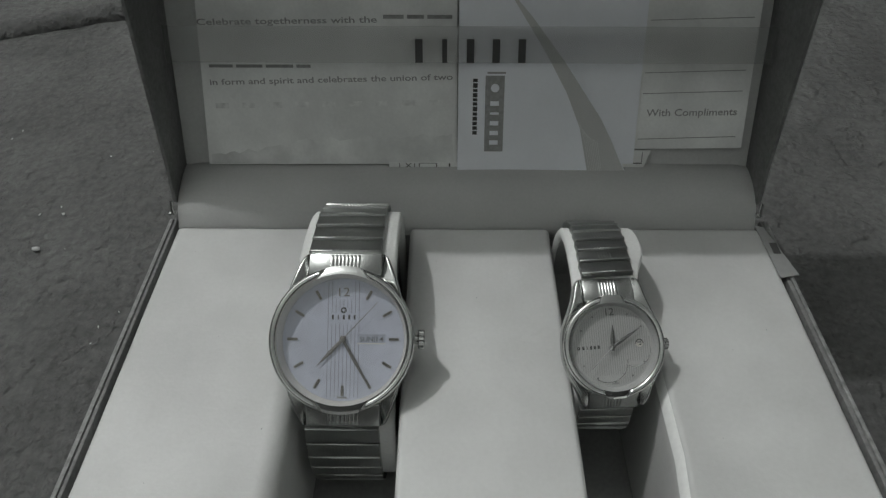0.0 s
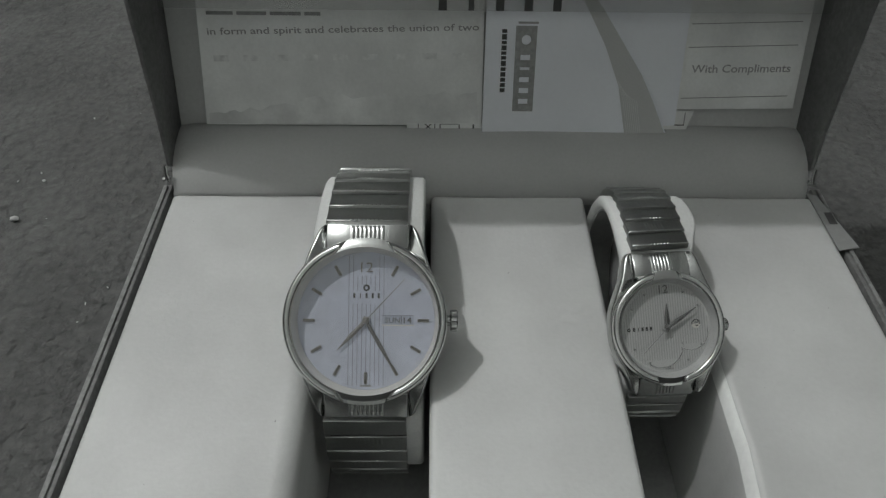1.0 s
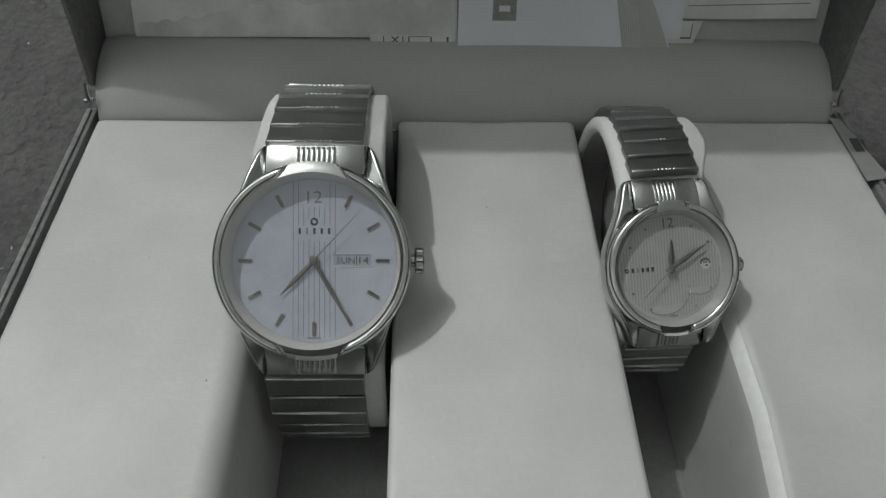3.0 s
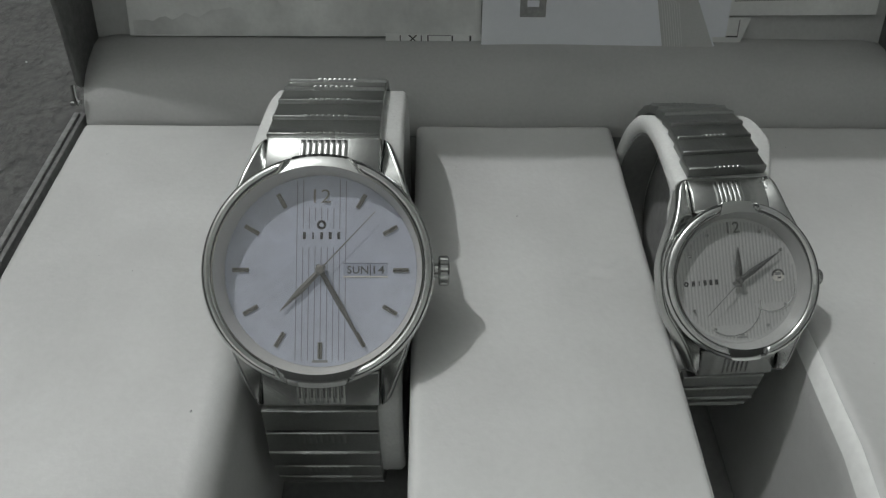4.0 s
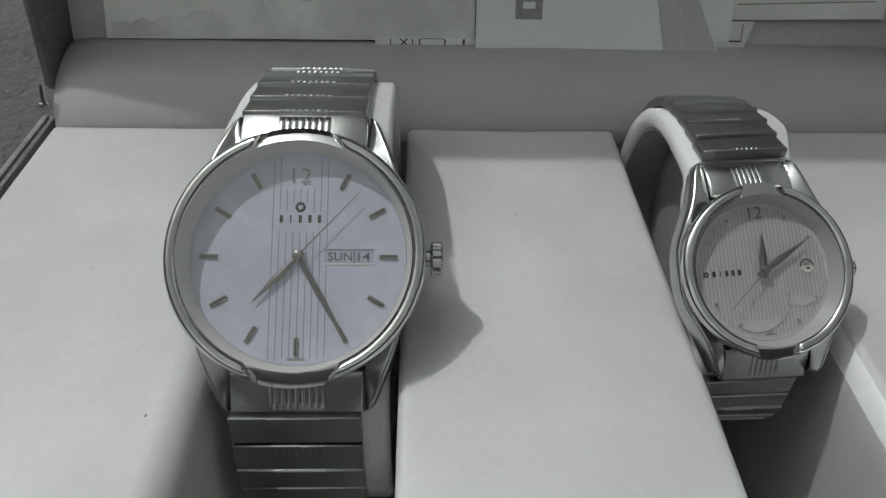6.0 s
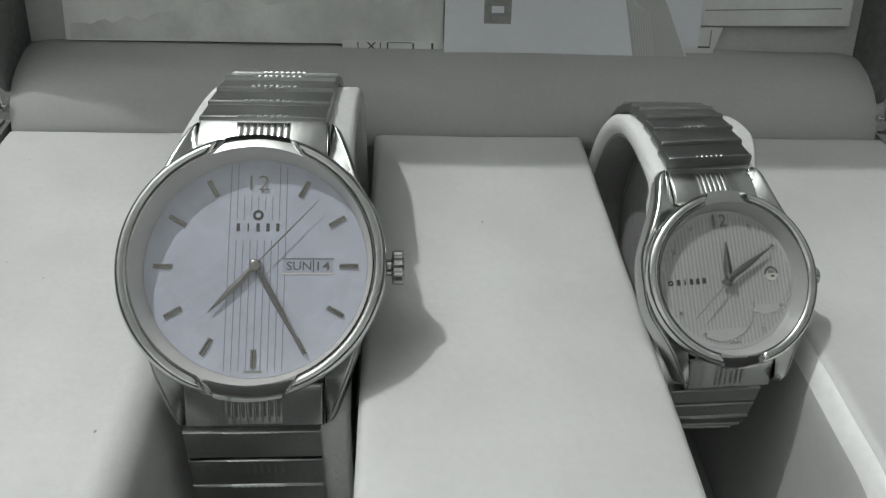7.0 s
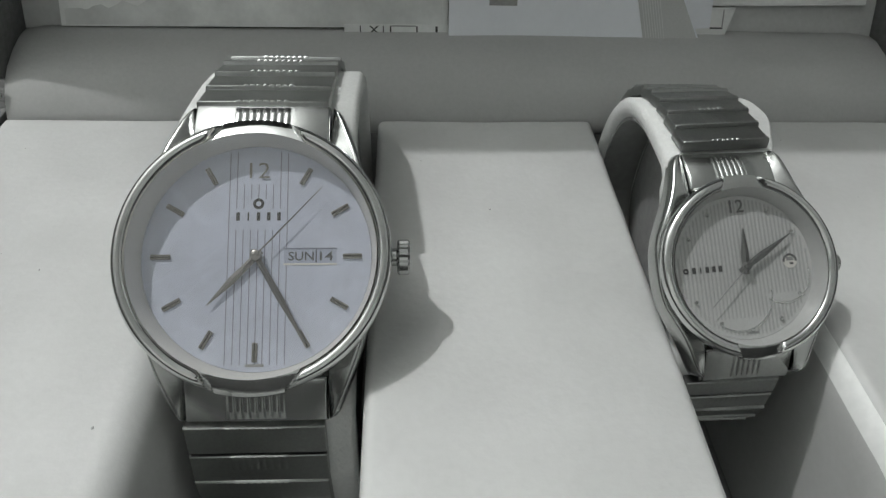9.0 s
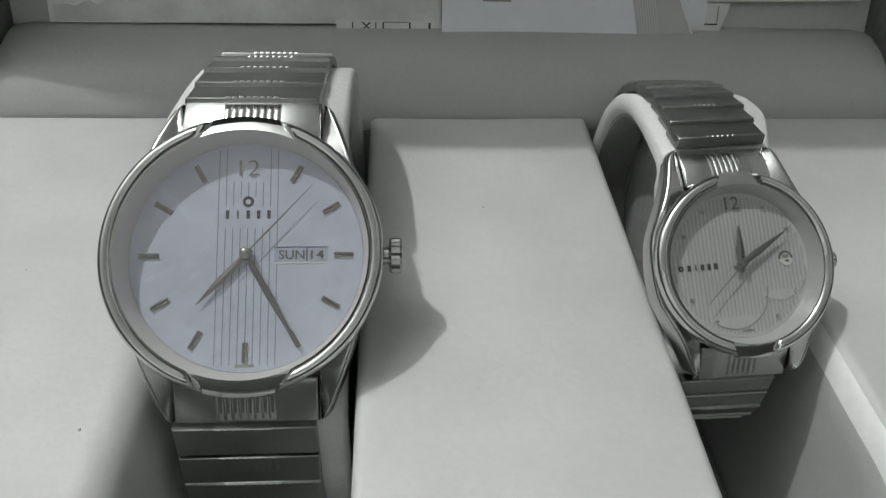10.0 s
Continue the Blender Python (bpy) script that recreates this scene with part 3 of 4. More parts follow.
def cuff(spec, label):
    ob = thing("watch_cuff", 0, 0, 0, label, "cushion", "watch cuffs")
    bm = bmesh.new()
    x0, x1 = spec["cuff"]
    n, rings = 96, []
    for i in range(n):
        a = 2 * math.pi * i / n
        p, q = Vector(loop_point(a, spec)), Vector(loop_point(a + 0.01, spec))
        t = (q - p).normalized()
        nrm = Vector((t.y, -t.x))
        ring = []
        for x, d in ((x0 + 0.8, 2.1), (x0, 2.9), (x0, 4.8), (x0 + 0.8, 5.6), (x1 - 0.8, 5.6), (x1, 4.8), (x1, 2.9), (x1 - 0.8, 2.1)):
            w = p - nrm * d
            # the watch head presses the foam flat
            u, v = w.x - spec["centre"][1], w.y - spec["centre"][2]
            ca, sa = math.cos(radians(spec["tilt"])), math.sin(radians(spec["tilt"]))
            ly, lz = u * ca + v * sa, v * ca - u * sa
            ease = max(0.0, abs(ly) - spec["R"] * 0.95) * 0.9
            lz = min(lz, -6.0 * spec["R"] / 19.2 + ease - (d - 2.1))
            w = Vector((spec["centre"][1] + ly * ca - lz * sa, spec["centre"][2] + ly * sa + lz * ca))
            slim = 3.4 * max(0.0, min(1.0, (79 - w.y) / 5)) if w.x < spec["cy"] - 8 and x < (x0 + x1) / 2 and spec["slim"] else 0.0
            if x > (x0 + x1) / 2 and w.x < spec["cy"] - 8:
                slim = -spec["squeeze"] * max(0.0, min(1.0, (78 - w.y) / 6))
            if x > (x0 + x1) / 2 and w.y > spec["cz"] + 12:
                slim = -spec["pinch"] * max(0.0, min(1.0, (168 - w.x) / 16))
            ring.append(bm.verts.new((x + slim, w.x, w.y)))
        rings.append(ring)
    for i in range(n):
        p, q = rings[i], rings[(i + 1) % n]
        for j in range(8):
            bm.faces.new((p[j], p[(j + 1) % 8], q[(j + 1) % 8], q[j]))
    part("cuff_ring", bm, CUFF, ob, smooth=60)
    # Dark inner sheet, added to paint the shade inside the cuff.
    bm, rings = bmesh.new(), []
    for i in range(n):
        a = 2 * math.pi * i / n
        p, q = Vector(loop_point(a, spec)), Vector(loop_point(a + 0.01, spec))
        t = (q - p).normalized()
        w = [p - Vector((t.y, -t.x)) * d for d in (5.72, 6.3)]
        left, wide = x0 + 1.1, (x1 - x0) / 2 - 3.4
        rings.append([bm.verts.new(c) for c in ((left, w[0].x, w[0].y), (left + wide, w[0].x, w[0].y), (left + wide, w[1].x, w[1].y), (left, w[1].x, w[1].y))])
    if not spec["slim"]:
        for i in range(n):
            if rings[i][0].co.y > spec["cy"] - 12:
                p, q = rings[i], rings[(i + 1) % n]
                for j in range(4):
                    bm.faces.new((p[j], p[(j + 1) % 4], q[(j + 1) % 4], q[j]))
        bmesh.ops.delete(bm, geom=[v for v in bm.verts if not v.link_faces], context="VERTS")
        part("cuff_shade", bm, SLOT, ob, "dark sheet added for the shade inside the cuff", smooth=60)
    # Dark filler, added so that the hollow of the cuff stays dark.
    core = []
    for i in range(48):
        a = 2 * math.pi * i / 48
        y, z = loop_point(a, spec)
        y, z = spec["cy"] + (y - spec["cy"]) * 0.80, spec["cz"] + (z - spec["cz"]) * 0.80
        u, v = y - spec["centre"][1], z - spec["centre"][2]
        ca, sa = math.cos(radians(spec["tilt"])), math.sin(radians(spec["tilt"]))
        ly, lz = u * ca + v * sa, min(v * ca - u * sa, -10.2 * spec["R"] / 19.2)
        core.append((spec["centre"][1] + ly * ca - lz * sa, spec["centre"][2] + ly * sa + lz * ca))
    part("core_card", prism(core, "x", (x0 + x1) / 2 - 2, x1 - 2), SLOT, ob, "dark filler added to keep the cuff's hollow dark")


def link_body(hw, y0, y1, thick, half, count, stop, r, round_off=0.3, lip=0.0):
    """One link: a slab with rounded edges whose middle is fluted from its front edge as far as stop."""
    bm = bmesh.new()
    xs = [(-hw, -round_off, 0), (-hw + 0.08, -round_off * 0.4, 0), (-hw + round_off, 0, 0)]
    n = count * 6
    xs += [(-half - 0.1, 0, 0)] + [(-half + 2 * half * i / n, 0, abs(math.sin(math.pi * count * i / n)) ** 0.7) for i in range(n + 1)] + [(half + 0.1, 0, 0)]
    xs += [(hw - round_off, 0, 0), (hw - 0.08, -round_off * 0.4, 0), (hw, -round_off, 0)]
    ys = [(y0, -round_off, 0.2), (y0 + 0.1, lip - round_off * 0.35, 0.7), (y0 + round_off, lip, 1.0), (y0 + round_off + 0.3, lip, 1.0), *[(y0 + round_off + (stop - 0.3 - y0 - round_off) * c / 6, 0, 1.0) for c in range(2 if lip else 1, 7)], (stop, 0, 0.0), (stop + 0.3, 0, 0.0), (y1 - round_off, 0, 0.0), (y1 - 0.1, -round_off * 0.4, 0), (y1, -round_off, 0)]
    top = [[bm.verts.new((x, y, dx + dy + r * f * g)) for x, dx, f in xs] for y, dy, g in ys]
    low = [[bm.verts.new((x, y, -thick)) for x, dx, f in xs] for y, dy, g in ys]
    k, m = len(xs), len(ys)
    for j in range(m - 1):
        for i in range(k - 1):
            bm.faces.new((top[j][i], top[j][i + 1], top[j + 1][i + 1], top[j + 1][i]))
        bm.faces.new((top[j][0], top[j + 1][0], low[j + 1][0], low[j][0]))
        bm.faces.new((top[j][-1], low[j][-1], low[j + 1][-1], top[j + 1][-1]))
    for i in range(k - 1):
        bm.faces.new((top[0][i], low[0][i], low[0][i + 1], top[0][i + 1]))
        bm.faces.new((top[-1][i], top[-1][i + 1], low[-1][i + 1], low[-1][i]))
    bm.faces.new([low[0][0], low[-1][0], low[-1][-1], low[0][-1]])
    return bm


def hand_mesh(length, tail, wide, tip, z, thick=0.18, waist=0.35):
    """A pointed hand whose upper side rises to a ridge along its middle."""
    bm, rows = bmesh.new(), []
    for y, w in ((-tail, 0.35 * wide), (0, 0.4 * wide), (length * waist, 0.5 * wide), (length, 0.5 * tip)):
        rows.append([bm.verts.new(c) for c in ((-w, y, z), (-w, y, z + 0.4 * thick), (0, y, z + 0.4 * thick + min(0.6 * w, 0.2)), (w, y, z + 0.4 * thick), (w, y, z))])
    for p, q in zip(rows, rows[1:]):
        for c in range(5):
            bm.faces.new((p[c], p[(c + 1) % 5], q[(c + 1) % 5], q[c]))
    bm.faces.new(rows[0]), bm.faces.new(rows[-1])
    return bm


def wristwatch(spec):
    cx, cy, cz = spec["centre"]
    w = thing("wristwatch", cx, cy, cz, spec["label"], "watch", "pair of watches", rot=(0, 0, spec["turn"]))
    T = pose(0, 0, 0, spec["tilt"])
    R, D, dep = spec["R"], spec["D"], spec["depth"]
    k = R / 19.2
    # case and bezel
    part("case", lathe([(0, -5.6 * k), (R * 0.80, -5.6 * k), (R * 0.88, -5.0 * k), (R * 0.965, -2.6 * k), (R * 0.975, -0.6 * k), (R * 0.965, 0.2 * k), (R * 0.90, 0.3 * k), (D + 0.3, -0.6), (0, -0.6)], 96), STEEL, w, "polished steel case", T)
    ri, mid = D + 0.9, (D + 0.9 + R) / 2
    ring = [(mid - (mid - ri) * math.cos(radians(t)), dep - 0.9 * k + 1.25 * k * math.sin(radians(t))) for t in range(0, 180, 15)]
    ring += [(R, dep - 1.0 * k), (R * 0.998, dep - 1.9 * k), (R * 0.975, dep - 2.6 * k), (R * 0.95, 0.2 * k), (ri, 0.2)]
    def plate_half(r):
        return spec["plate"] + spec["flare"] * max(0.0, R - r) / (R - ri)
    def plate_top(r):
        return dep - 0.30 * k - 0.95 * k * max(0.0, r - ri) / (R - ri)
    bm = lathe(ring, 240, closed=True)
    # the rounded ring is cut down where the plates lie at twelve and six, with slanting ends
    for v in bm.verts:
        r = math.hypot(v.co.x, v.co.y)
        a = abs(math.degrees(math.asin(min(1.0, abs(v.co.x) / r))))
        cut = max(0.0, min(1.0, (plate_half(r) + 1.4 - a) / 1.8))
        low_z = plate_top(r) - 0.16 * k
        if v.co.z > low_z and cut:
            v.co.z += (low_z - v.co.z) * cut
    bz = part("bezel", bm, STEEL, w, "polished rounded bezel", T, smooth=38)
    for a in (0, 180):
        sec = [(ri + (R * 1.012 - ri) * c / 6, plate_top(ri + (R - ri) * c / 6) + 0.12 * k * math.sin(math.pi * c / 6)) for c in range(7)]
        sec += [(R * 1.018, dep - 1.7 * k), (R * 1.004, dep - 2.5 * k), (R * 0.96, dep - 2.5 * k), (ri + 0.1, plate_top(ri) - 0.7 * k)]
        bm, rows = bmesh.new(), []
        for i in range(17):
            row = []
            for r, z in sec:
                b = radians(a + plate_half(r) * (i / 8 - 1))
                row.append(bm.verts.new((r * math.sin(b), r * math.cos(b), z)))
            rows.append(row)
        for p, q in zip(rows, rows[1:]):
            for c in range(len(sec)):
                bm.faces.new((p[c], p[(c + 1) % len(sec)], q[(c + 1) % len(sec)], q[c]))
        bm.faces.new(rows[0]), bm.faces.new(rows[-1])
        part("bezel_plate", bm, STEEL, bz)
    part("inner_ring", lathe([(D + 0.95, dep - 0.05), (D + 0.55, dep * 0.55), (D + 0.05, 0.02), (D + 0.05, -0.3), (D + 0.96, -0.3)], 96), spec["ring"], w, "silvery sloped inner ring", T)
    cr = part("crystal", lathe([(0, dep + 0.75 * k), (D * 0.35, dep + 0.70 * k), (D * 0.7, dep + 0.50 * k), (D * 0.92, dep + 0.24 * k), (D + 1.0, dep + 0.08)], 72), spec["glass"], w, "domed crystal with glare haze put into its colour", T, smooth=80)
    cr.visible_shadow = False
    dial = part("dial", lathe([(0, 0), (D * 0.5, 0), (D, 0), (D + 0.04, -0.25), (0, -0.25)], 96), spec["dial"], w, spec["dial_label"], T @ pose(0, 0, 0, 0, 0, spec["spin"]))
    spec["face"](dial)
    # pointers
    for name, m, angle in spec["pointers"]:
        part(name, m, spec["pointer_metal"], w, m=T @ pose(0, 0, 0, 0, 0, -angle), smooth=0)
    part("pointer_hub", lathe([(0, 1.75), (0.35 * k, 1.75), (0.75 * k, 1.6), (0.85 * k, 1.2), (0.85 * k, 0.5), (0, 0.5)], 20), spec["pointer_metal"], w, m=T)
    # crown
    L, cr0 = spec["crown"]
    crown = lathe([(0, 0), (cr0 * 0.5, 0), (cr0 * 0.5, L * 0.35), (cr0 * 0.92, L * 0.4), (cr0, L * 0.5), (cr0, L * 0.9), (cr0 * 0.88, L), (0, L * 1.03)], 40)
    for v in crown.verts:
        r = math.hypot(v.co.x, v.co.y)
        if r > cr0 * 0.9 and round(math.atan2(v.co.x, v.co.y) / (2 * math.pi) * 40) % 2:
            v.co.x *= 0.93
            v.co.y *= 0.93
    part("crown", crown, ENDSTEEL, w, "ridged winding crown", T @ mm_pose(R * 0.975, 0, -1.3 * k, 0, 90, 0), smooth=20)
    # lugs and end links
    h = spec["half"]
    for sx in (-1, 1):
        for sy in (-1, 1):
            bm, rows = bmesh.new(), []
            for y, xo in spec["fin"]:
                y = y if sy > 0 else y * (1 - max(0.0, y - 0.5) / (spec["reach"] - 0.5) * (1 - spec["tip_low"] / spec["reach"]))
                f = max(0.0, (y - 0.58) / (spec["reach"] - 0.58))
                zt, zb, xi = 0.9 * k - 3.4 * k * f ** 1.6 - (0.9 * k if y < 0.5 else 0), -4.7 * k - 0.6 * f, max(spec["half"] / R + 0.014, math.sqrt(max(0.0, 0.93 ** 2 - y * y)))
                wd = (xo - xi) * R
                sec = [(xo * R, zb), (xo * R + 0.05, (zt + zb) / 2), (xo * R, zt - 0.55 * k), (xo * R - min(0.3 * wd, 0.22), zt - 0.15 * k), (xo * R - min(0.4 * wd, 0.5), zt), (xo * R - min(0.55 * wd, 0.85), zt - 0.1 * k),
                       (xi * R + 0.2 * wd, zt - 0.9 * k), (xi * R, zt - 1.2 * k), (xi * R, zb)]
                rows.append([bm.verts.new((sx * x, sy * y * R, z)) for x, z in sec])
            for p, q in zip(rows, rows[1:]):
                for c in range(len(p)):
                    bm.faces.new((p[c], p[(c + 1) % len(p)], q[(c + 1) % len(p)], q[c]))
            bm.faces.new(rows[0]), bm.faces.new(rows[-1])
            bmesh.ops.recalc_face_normals(bm, faces=bm.faces[:])
            part("lug", bm, ENDSTEEL, w, m=T, smooth=52)
    for sy in (-1, 1):
        reach, drop = (spec["reach"], spec["drop"]) if sy > 0 else (spec["reach_low"], spec["drop_low"])
        bm = link_body(h, R * 0.88, R * reach, 2.0 * k, spec["flute"], spec["flutes"], R * (reach - 0.02), (0.16 if sy > 0 else 0.22) * k)
        for v in bm.verts:
            f = max(0.0, v.co.y / R - 0.9) / (reach - 0.9)
            v.co.z -= (0.35 if sy > 0 else 0.75) * k + f ** (1.8 if sy > 0 else 1.08) * R * (reach - 0.93) * drop
            v.co.y *= sy
        part("end_link", bm, ENDSTEEL, w, "polished fluted end link", T)
    # expanding bracelet: one link after the other round the oval
    path = loop_path(spec)
    pitch, hw = spec["pitch"], spec["band"] / 2
    meshes = []
    for fluted in (True, False):
        bm = link_body(hw, -pitch * 0.475, pitch * 0.475, 1.7, spec["flute"], spec["flutes"], pitch * (0.3 if fluted else -0.33), (0.10 if fluted else 0.2) * spec["R"] / 19.2, round_off=0.24, lip=0.14)
        meshes.append(link_mesh("link", bm, LINKSTEEL, 35))
    for fluted in (True, False):
        bm = link_body(hw, -spec["pitch_low"] * 0.485, spec["pitch_low"] * 0.485, 1.7, spec["flute"], spec["flutes"], spec["pitch_low"] * (0.05 if fluted else -0.38), (0.08 if fluted else 0.1) * spec["R"] / 19.2, round_off=0.14, lip=0.03)
        meshes.append(link_mesh("link", bm, LINKSTEEL, 35))
    whole = sum(math.hypot(q[0] - p[0], q[1] - p[1]) for p, q in zip(path, path[1:]))
    over = [pitch * (0.5 + i) for i in range(int(whole * 0.5 / pitch))]
    low = spec["pitch_low"]
    below = [whole - low * (0.5 + i) for i in range(int(whole / low)) if whole - low * (0.5 + i) > over[-1] + 0.7 * pitch]
    for places, facing in ((over, 0), (below, 180)):
        for count, want in enumerate(places):
            gone = 0.0
            for p, q in zip(path, path[1:]):
                step = math.hypot(q[0] - p[0], q[1] - p[1])
                gone += step
                if gone >= want:
                    break
            ty, tz = (q[0] - p[0]) / step, (q[1] - p[1]) / step
            m = Matrix(((1, 0, 0, 0), (0, ty, -tz, (p[0] - cy) * MM), (0, tz, ty, (p[1] - cz) * MM), (0, 0, 0, 1)))
            m[0][3] = (spec["band_x"] - cx) * MM
            plain = spec["plain"] if facing == 0 else spec["plain_low"]
            shingle = spec["shingle"] if facing == 0 else spec["shingle_low"]
            skew = spec["skew"] if facing == 0 else spec["turn"]
            part("link", meshes[(0 if facing == 0 else 2) + (1 if count < plain else (count + spec["first"]) % 2)], None, w, m=pose(0, 0, 0, 0, 0, -spec["turn"]) @ m @ pose(0, 0, 0, 0, 0, facing + skew) @ pose(0, 0, 0, shingle))
    return w


def applied(name, x, y, z, wd, ln, ht, angle, mat, parent):
    """An applied bar marker with a groove down its middle."""
    sec = [(-wd / 2, 0), (wd / 2, 0), (wd / 2, 0.7 * ht), (wd * 0.38, ht), (wd * 0.1, ht), (0, 0.45 * ht), (-wd * 0.1, ht), (-wd * 0.38, ht), (-wd / 2, 0.7 * ht)]
    part(name, prism(sec, "y", -ln / 2, ln / 2), mat, parent, m=mm_pose(x, y, z, 0, 0, -angle), smooth=0)


def big_face(dial):
    for i in range(9):
        x = -4.15 + i * 1.035
        spans = [(-15.2, 3.9), (8.4 if abs(i - 4) <= 1 else 7.0, 10.6 if abs(i - 4) <= 2 else 15.4)] if 0 < i < 8 else [(-15.2, 15.2)]
        for y0, y1 in spans:
            part("fine_line", box(x - 0.07, x + 0.07, y0, y1, 0.015, 0.03), LINE, dial)
    for hnum in range(1, 12):
        a = radians(30 * hnum)
        ln, r = (2.7, 13.5)
        applied("hour_marker", r * math.sin(a), r * math.cos(a), 0.02, 0.72, ln, 0.3, 30 * hnum, GILT, dial)
    part("numeral", text_mesh("numeral", "12", 2.9, GILT, height=2.3, weight=-0.004), GILT, dial, "applied numeral twelve", m=mm_pose(0.1, 12.6, 0.25))
    win = part("day_date_window", box(3.8, 11.2, -0.95, 1.05, 0.02, 0.06), WINDOW, dial, "day and date window")
    part("window_edge", box(3.7, 11.3, -1.25, -0.97, 0.02, 0.12, bevel=0.04, seg=1), REHAUT, win, "pale lower edge of the window")
    # Dark line that paints the shadow of the window's recess.
    part("window_edge", box(3.7, 11.3, 1.07, 1.25, 0.02, 0.16, bevel=0.04, seg=1), LINE, win, "painted shadow at the upper edge of the window")
    part("day", text_mesh("day", "SUN", 3.6, DAYINK, height=1.3), DAYINK, win, m=mm_pose(6.2, 0.05, 0.09))
    part("date", text_mesh("date", "14", 1.9, DAYINK, height=1.3), DAYINK, win, m=mm_pose(9.8, 0.05, 0.09))
    part("window_divider", box(8.25, 8.4, -0.9, 1.0, 0.065, 0.09), INK, win)
    for i in range(5):
        x = -3.4 + i * 1.45
        part("small_mark", box(x + (0.28 if i != 1 else 0.42), x + (0.77 if i != 1 else 0.63), 5.25, 6.45, 0.02, 0.05), INK, dial)
    part("emblem", lathe([(0.38, 0.02), (0.8, 0.02), (0.8, 0.06), (0.38, 0.06)], 20, closed=True), INK, dial, m=mm_pose(0, 7.7, 0))
    part("small_mark", box(-1.3, 1.3, -15.5, -15.1, 0.02, 0.04), MIDINK, dial)


def small_face(dial):
    D = 10.9
    n = 34
    for i in range(n):
        x = -10.2 + 20.4 * i / (n - 1)
        y = math.sqrt(max(0.0, (D - 0.5) ** 2 - x * x))
        if y > 1.0:
            part("dial_rib", box(x - 0.13, x + 0.13, -y, y, 0.0, 0.06), RIB, dial)
    for x, y, r, a0, a1 in ((-1.6, -4.2, 5.4, 86, 215), (5.9, -1.6, 4.3, 82, 216)):
        lobe = [(r * math.sin(radians(b)), r * math.cos(radians(b))) for b in range(100, 261, 5)]
        field = prism(lobe, "z", 0.0, 0.068)
        for v in field.verts:
            if v.co.z > 0.05:
                v.co.z = 0.02 + 0.07 * (-0.17 * r - v.co.y) / (0.83 * r)
        part("dial_boss", field, WDIAL, dial, "plain round field in the ribbed dial", m=mm_pose(x, y, 0))
        # notched bright rim along the lower side of the field
        rim = lathe([(r - 0.10, 0.1), (r + 0.02, 0.17), (r + 0.16, 0.1), (r + 0.16, 0.0), (r - 0.1, 0.0)], 52, closed=True, a0=a0, a1=a1)
        for c, v in enumerate(rim.verts):
            if v.co.z > 0.15 and (c // 5) % 2:
                v.co.z -= 0.09
        part("boss_rim", rim, STEEL, dial, m=mm_pose(x, y, 0), smooth=0)
    for hnum in range(1, 12):
        if hnum in (3, 9):
            continue
        a = radians(30 * hnum)
        part("hour_dot", lathe([(0, 0.5), (0.2, 0.42), (0.32, 0.22), (0.32, 0.05), (0, 0.05)], 12), STEEL, dial, m=mm_pose(9.5 * math.sin(a), 9.5 * math.cos(a), 0.02))
    part("numeral", text_mesh("numeral", "12", 2.3, HANDSTEEL, height=2.0), HANDSTEEL, dial, "applied numeral twelve", m=mm_pose(0, 9.3, 0.3))
    win = part("date_window", lathe([(0, 0.10), (0.85, 0.10), (0.98, 0.16), (1.1, 0.16), (1.1, 0.02), (0, 0.02)], 24), REHAUT, dial, "round date window", m=mm_pose(7.4, 0.3, 0))
    # Dark crescent that paints the shade inside the round recess.
    part("window_shade", lathe([(0.80, 0.11), (1.12, 0.2), (1.16, 0.1), (0.80, 0.08)], 20, closed=True, a0=-95, a1=95), HANDSTEEL, win, "painted recess shade at the top of the window")
    part("date_mark", box(-0.55, 0.55, 0.05, 0.62, 0.12, 0.15), MIDINK, win)
    part("date_mark", box(-0.1, 0.5, -0.55, -0.25, 0.12, 0.15), INK, win)
    for i in range(5):
        x = -8.3 + i * 1.04
        part("small_mark", box(x + (0.1 if i != 1 else 0.3), x + (0.66 if i != 1 else 0.48), -0.45, 0.45, 0.08, 0.11), INK, dial)
    part("emblem", lathe([(0.15, 0.07), (0.45, 0.07), (0.45, 0.1), (0.15, 0.1)], 14, closed=True), INK, dial, m=mm_pose(-9.2, 0, 0))
    part("small_mark", box(-0.9, 0.9, -10.1, -9.8, 0.07, 0.09), MIDINK, dial)


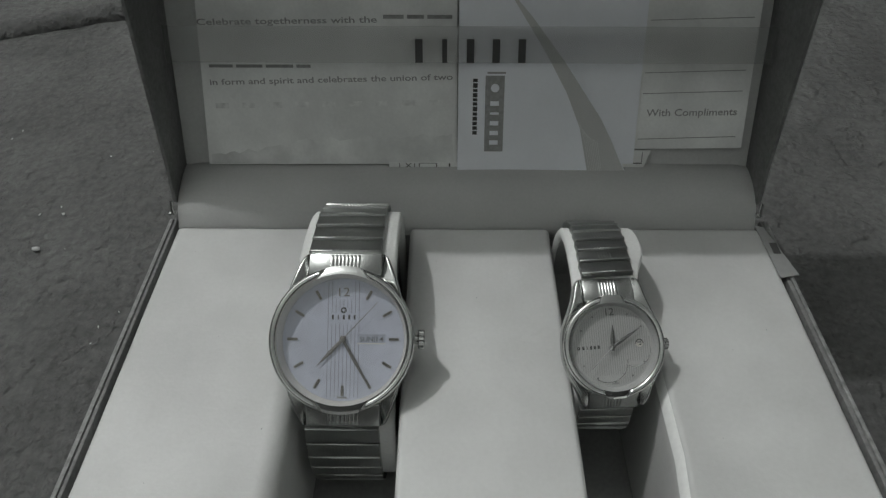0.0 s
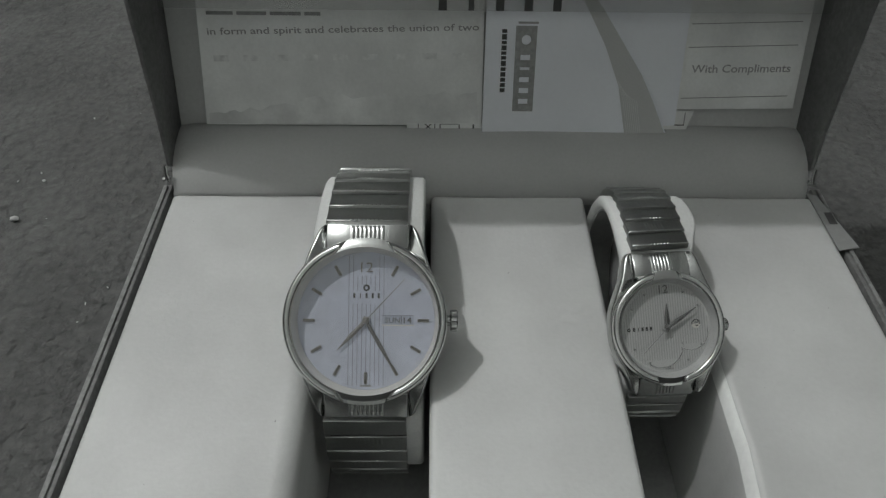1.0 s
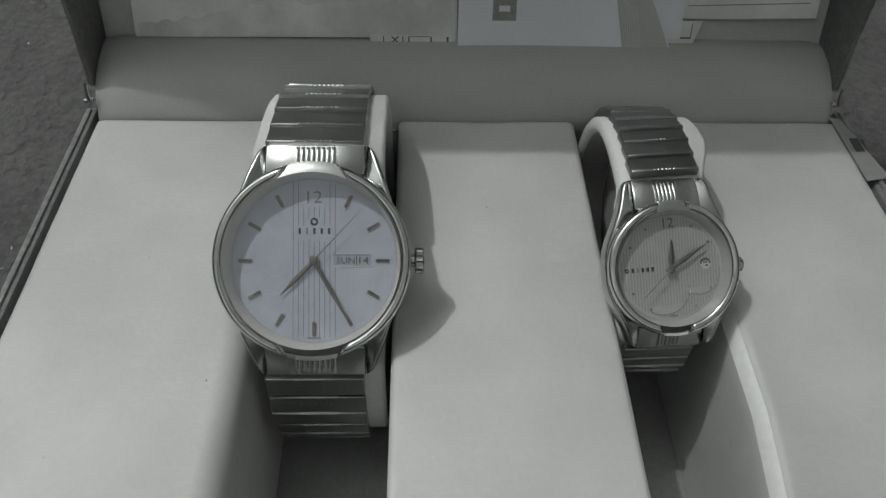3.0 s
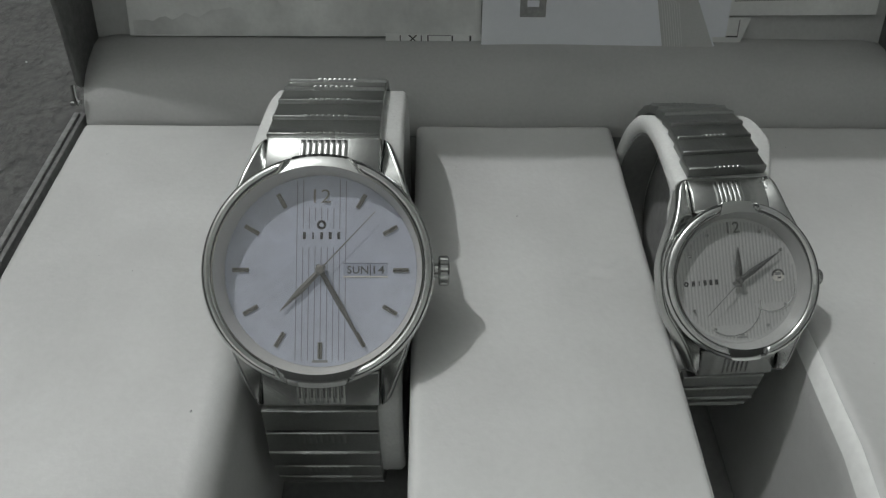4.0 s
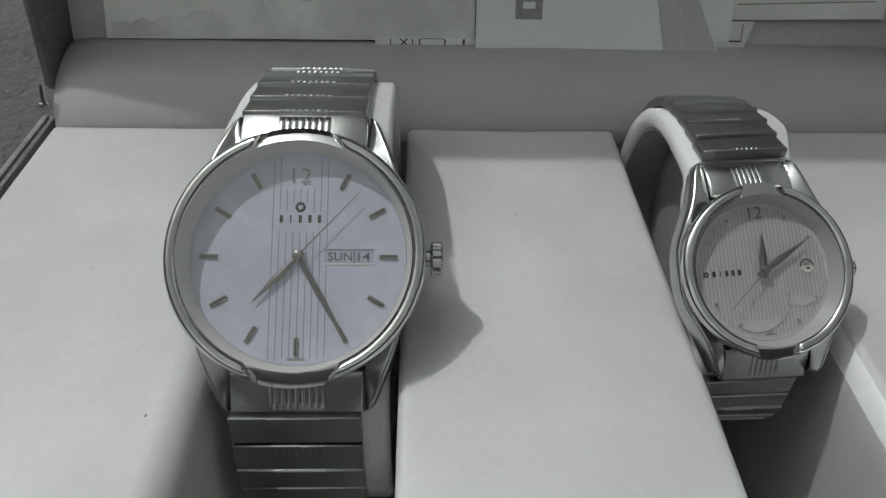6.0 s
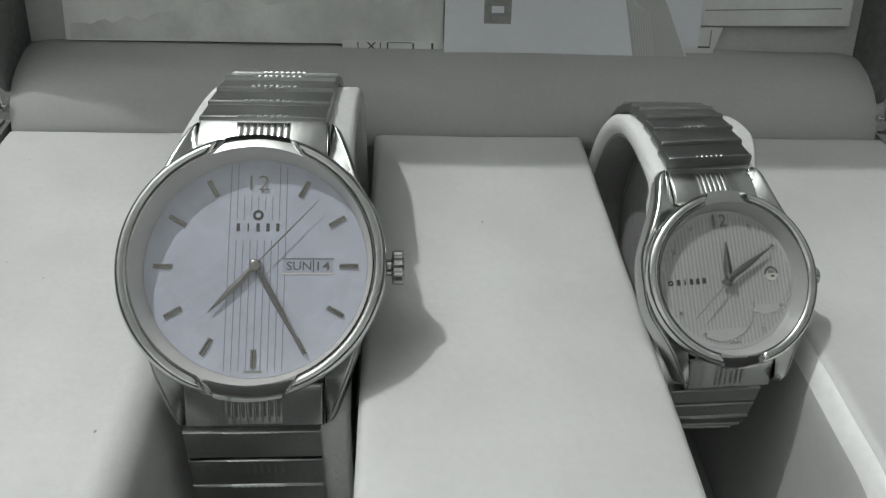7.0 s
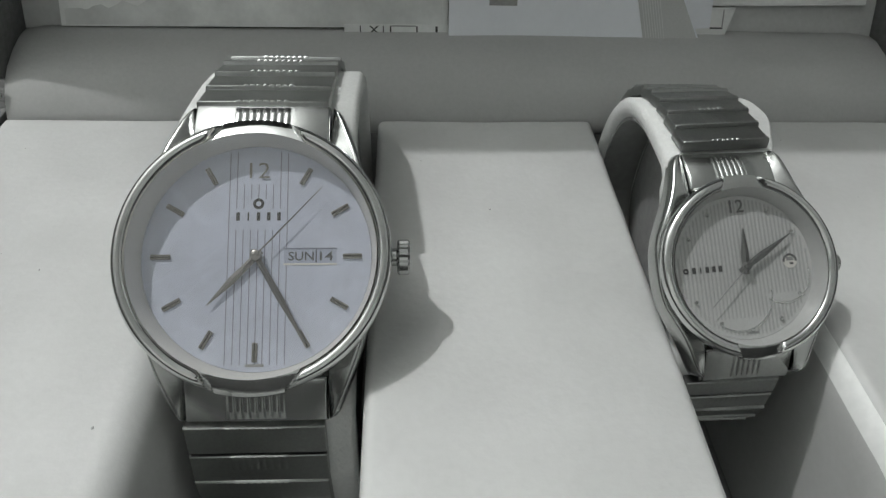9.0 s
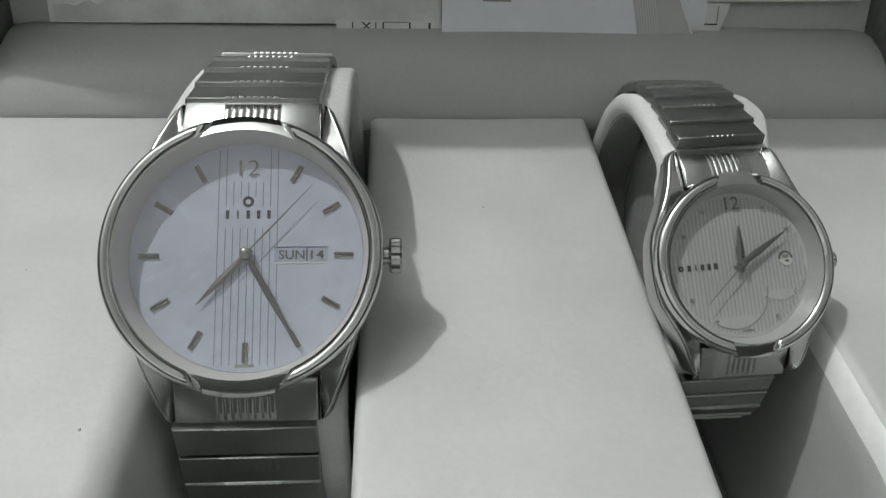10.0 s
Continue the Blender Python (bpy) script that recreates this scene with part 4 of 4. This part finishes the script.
BIG = dict(glass=CRYSTAL, plate=14.0, flare=10.0, slope=-0.11, lean=0.2, spin=0.0, turn=0.0, skew=0.0, pinch=0.0, ring=REHAUT, fin=((0.55, 0.80), (0.64, 0.785), (0.76, 0.75), (0.88, 0.71), (1.0, 0.665), (1.08, 0.635), (1.14, 0.61), (1.18, 0.58), (1.2, 0.545)), drop=0.26, reach=1.2, tip_low=1.19, reach_low=1.2, drop_low=0.36, squeeze=0.0, slim=True, centre=(-27.2, 139.9, 82.7), tilt=39.0, R=19.2, D=16.2, depth=3.7, label="larger steel wristwatch with pearl-white dial on a cuff", dial=DIAL, dial_label="pearl-white dial with fine upright lines",
           face=big_face, crown=(3.0, 2.6), half=9.9, flute=4.1, flutes=8, pitch=6.2, band=19.8, band_x=-27.6, first=1, plain=9, plain_low=1, pitch_low=5.4, shingle=-4.0, shingle_low=-1.5, pointer_metal=GILT,
           square=3.8, under=2.8, cy=160.0, cz=54.0, front=39.3, back=36.4, rise=41.6, fall=30.0, y_up=161.0, z_low=66.2, cuff=(-40.6, -13.6),
           pointers=(("hour_hand", hand_mesh(9.6, 1.0, 1.1, 0.12, 0.6, waist=0.5), 224), ("minute_hand", hand_mesh(14.4, 1.0, 0.95, 0.3, 0.9, waist=0.45), 150), ("second_hand", hand_mesh(13.4, 2.4, 0.22, 0.1, 1.3, 0.1), 43)))
SMALL = dict(glass=CLEARCRYSTAL, plate=10.5, flare=6.5, slope=0.0, lean=0.0, spin=2.0, turn=3.5, skew=5.0, pinch=5.5, ring=WREHAUT, fin=((0.0, 0.992), (0.16, 0.987), (0.28, 0.972), (0.4, 0.94), (0.52, 0.895), (0.64, 0.845), (0.78, 0.785), (0.92, 0.735), (1.06, 0.698), (1.18, 0.668), (1.27, 0.638), (1.32, 0.60), (1.34, 0.545)), drop=0.43, reach=1.34, tip_low=1.18, reach_low=1.23, drop_low=0.65, squeeze=5.0, slim=False, centre=(45.1, 140.7, 79.3), tilt=41.0, R=13.7, D=10.9, depth=2.5, label="smaller steel wristwatch with silver ribbed dial on a cuff", dial=WDIAL, dial_label="silver dial with upright ribs",
             face=small_face, crown=(2.0, 1.6), half=6.9, flute=2.5, flutes=6, pitch=4.55, band=14.4, band_x=44.4, first=1, plain=1, plain_low=0, pitch_low=3.5, shingle=-3.5, shingle_low=-5.0, pointer_metal=HANDSTEEL,
             square=2.5, under=1.6, cy=163.0, cz=58.0, front=32.8, back=31.2, rise=33.2, fall=26.0, y_up=157.0, z_low=65.0, cuff=(35.2, 57.0),
             pointers=(("hour_hand", hand_mesh(5.8, 1.2, 1.3, 0.15, 0.6), 1.5), ("minute_hand", hand_mesh(8.6, 1.4, 1.1, 0.15, 0.95), 57.5), ("second_hand", hand_mesh(8.6, 2.6, 0.22, 0.1, 1.35, 0.1), 226)))
cuff(BIG, "wide cream velvet foam cuff in the box slot")
cuff(SMALL, "narrow cream velvet foam cuff in the box slot")
wristwatch(BIG)
wristwatch(SMALL)
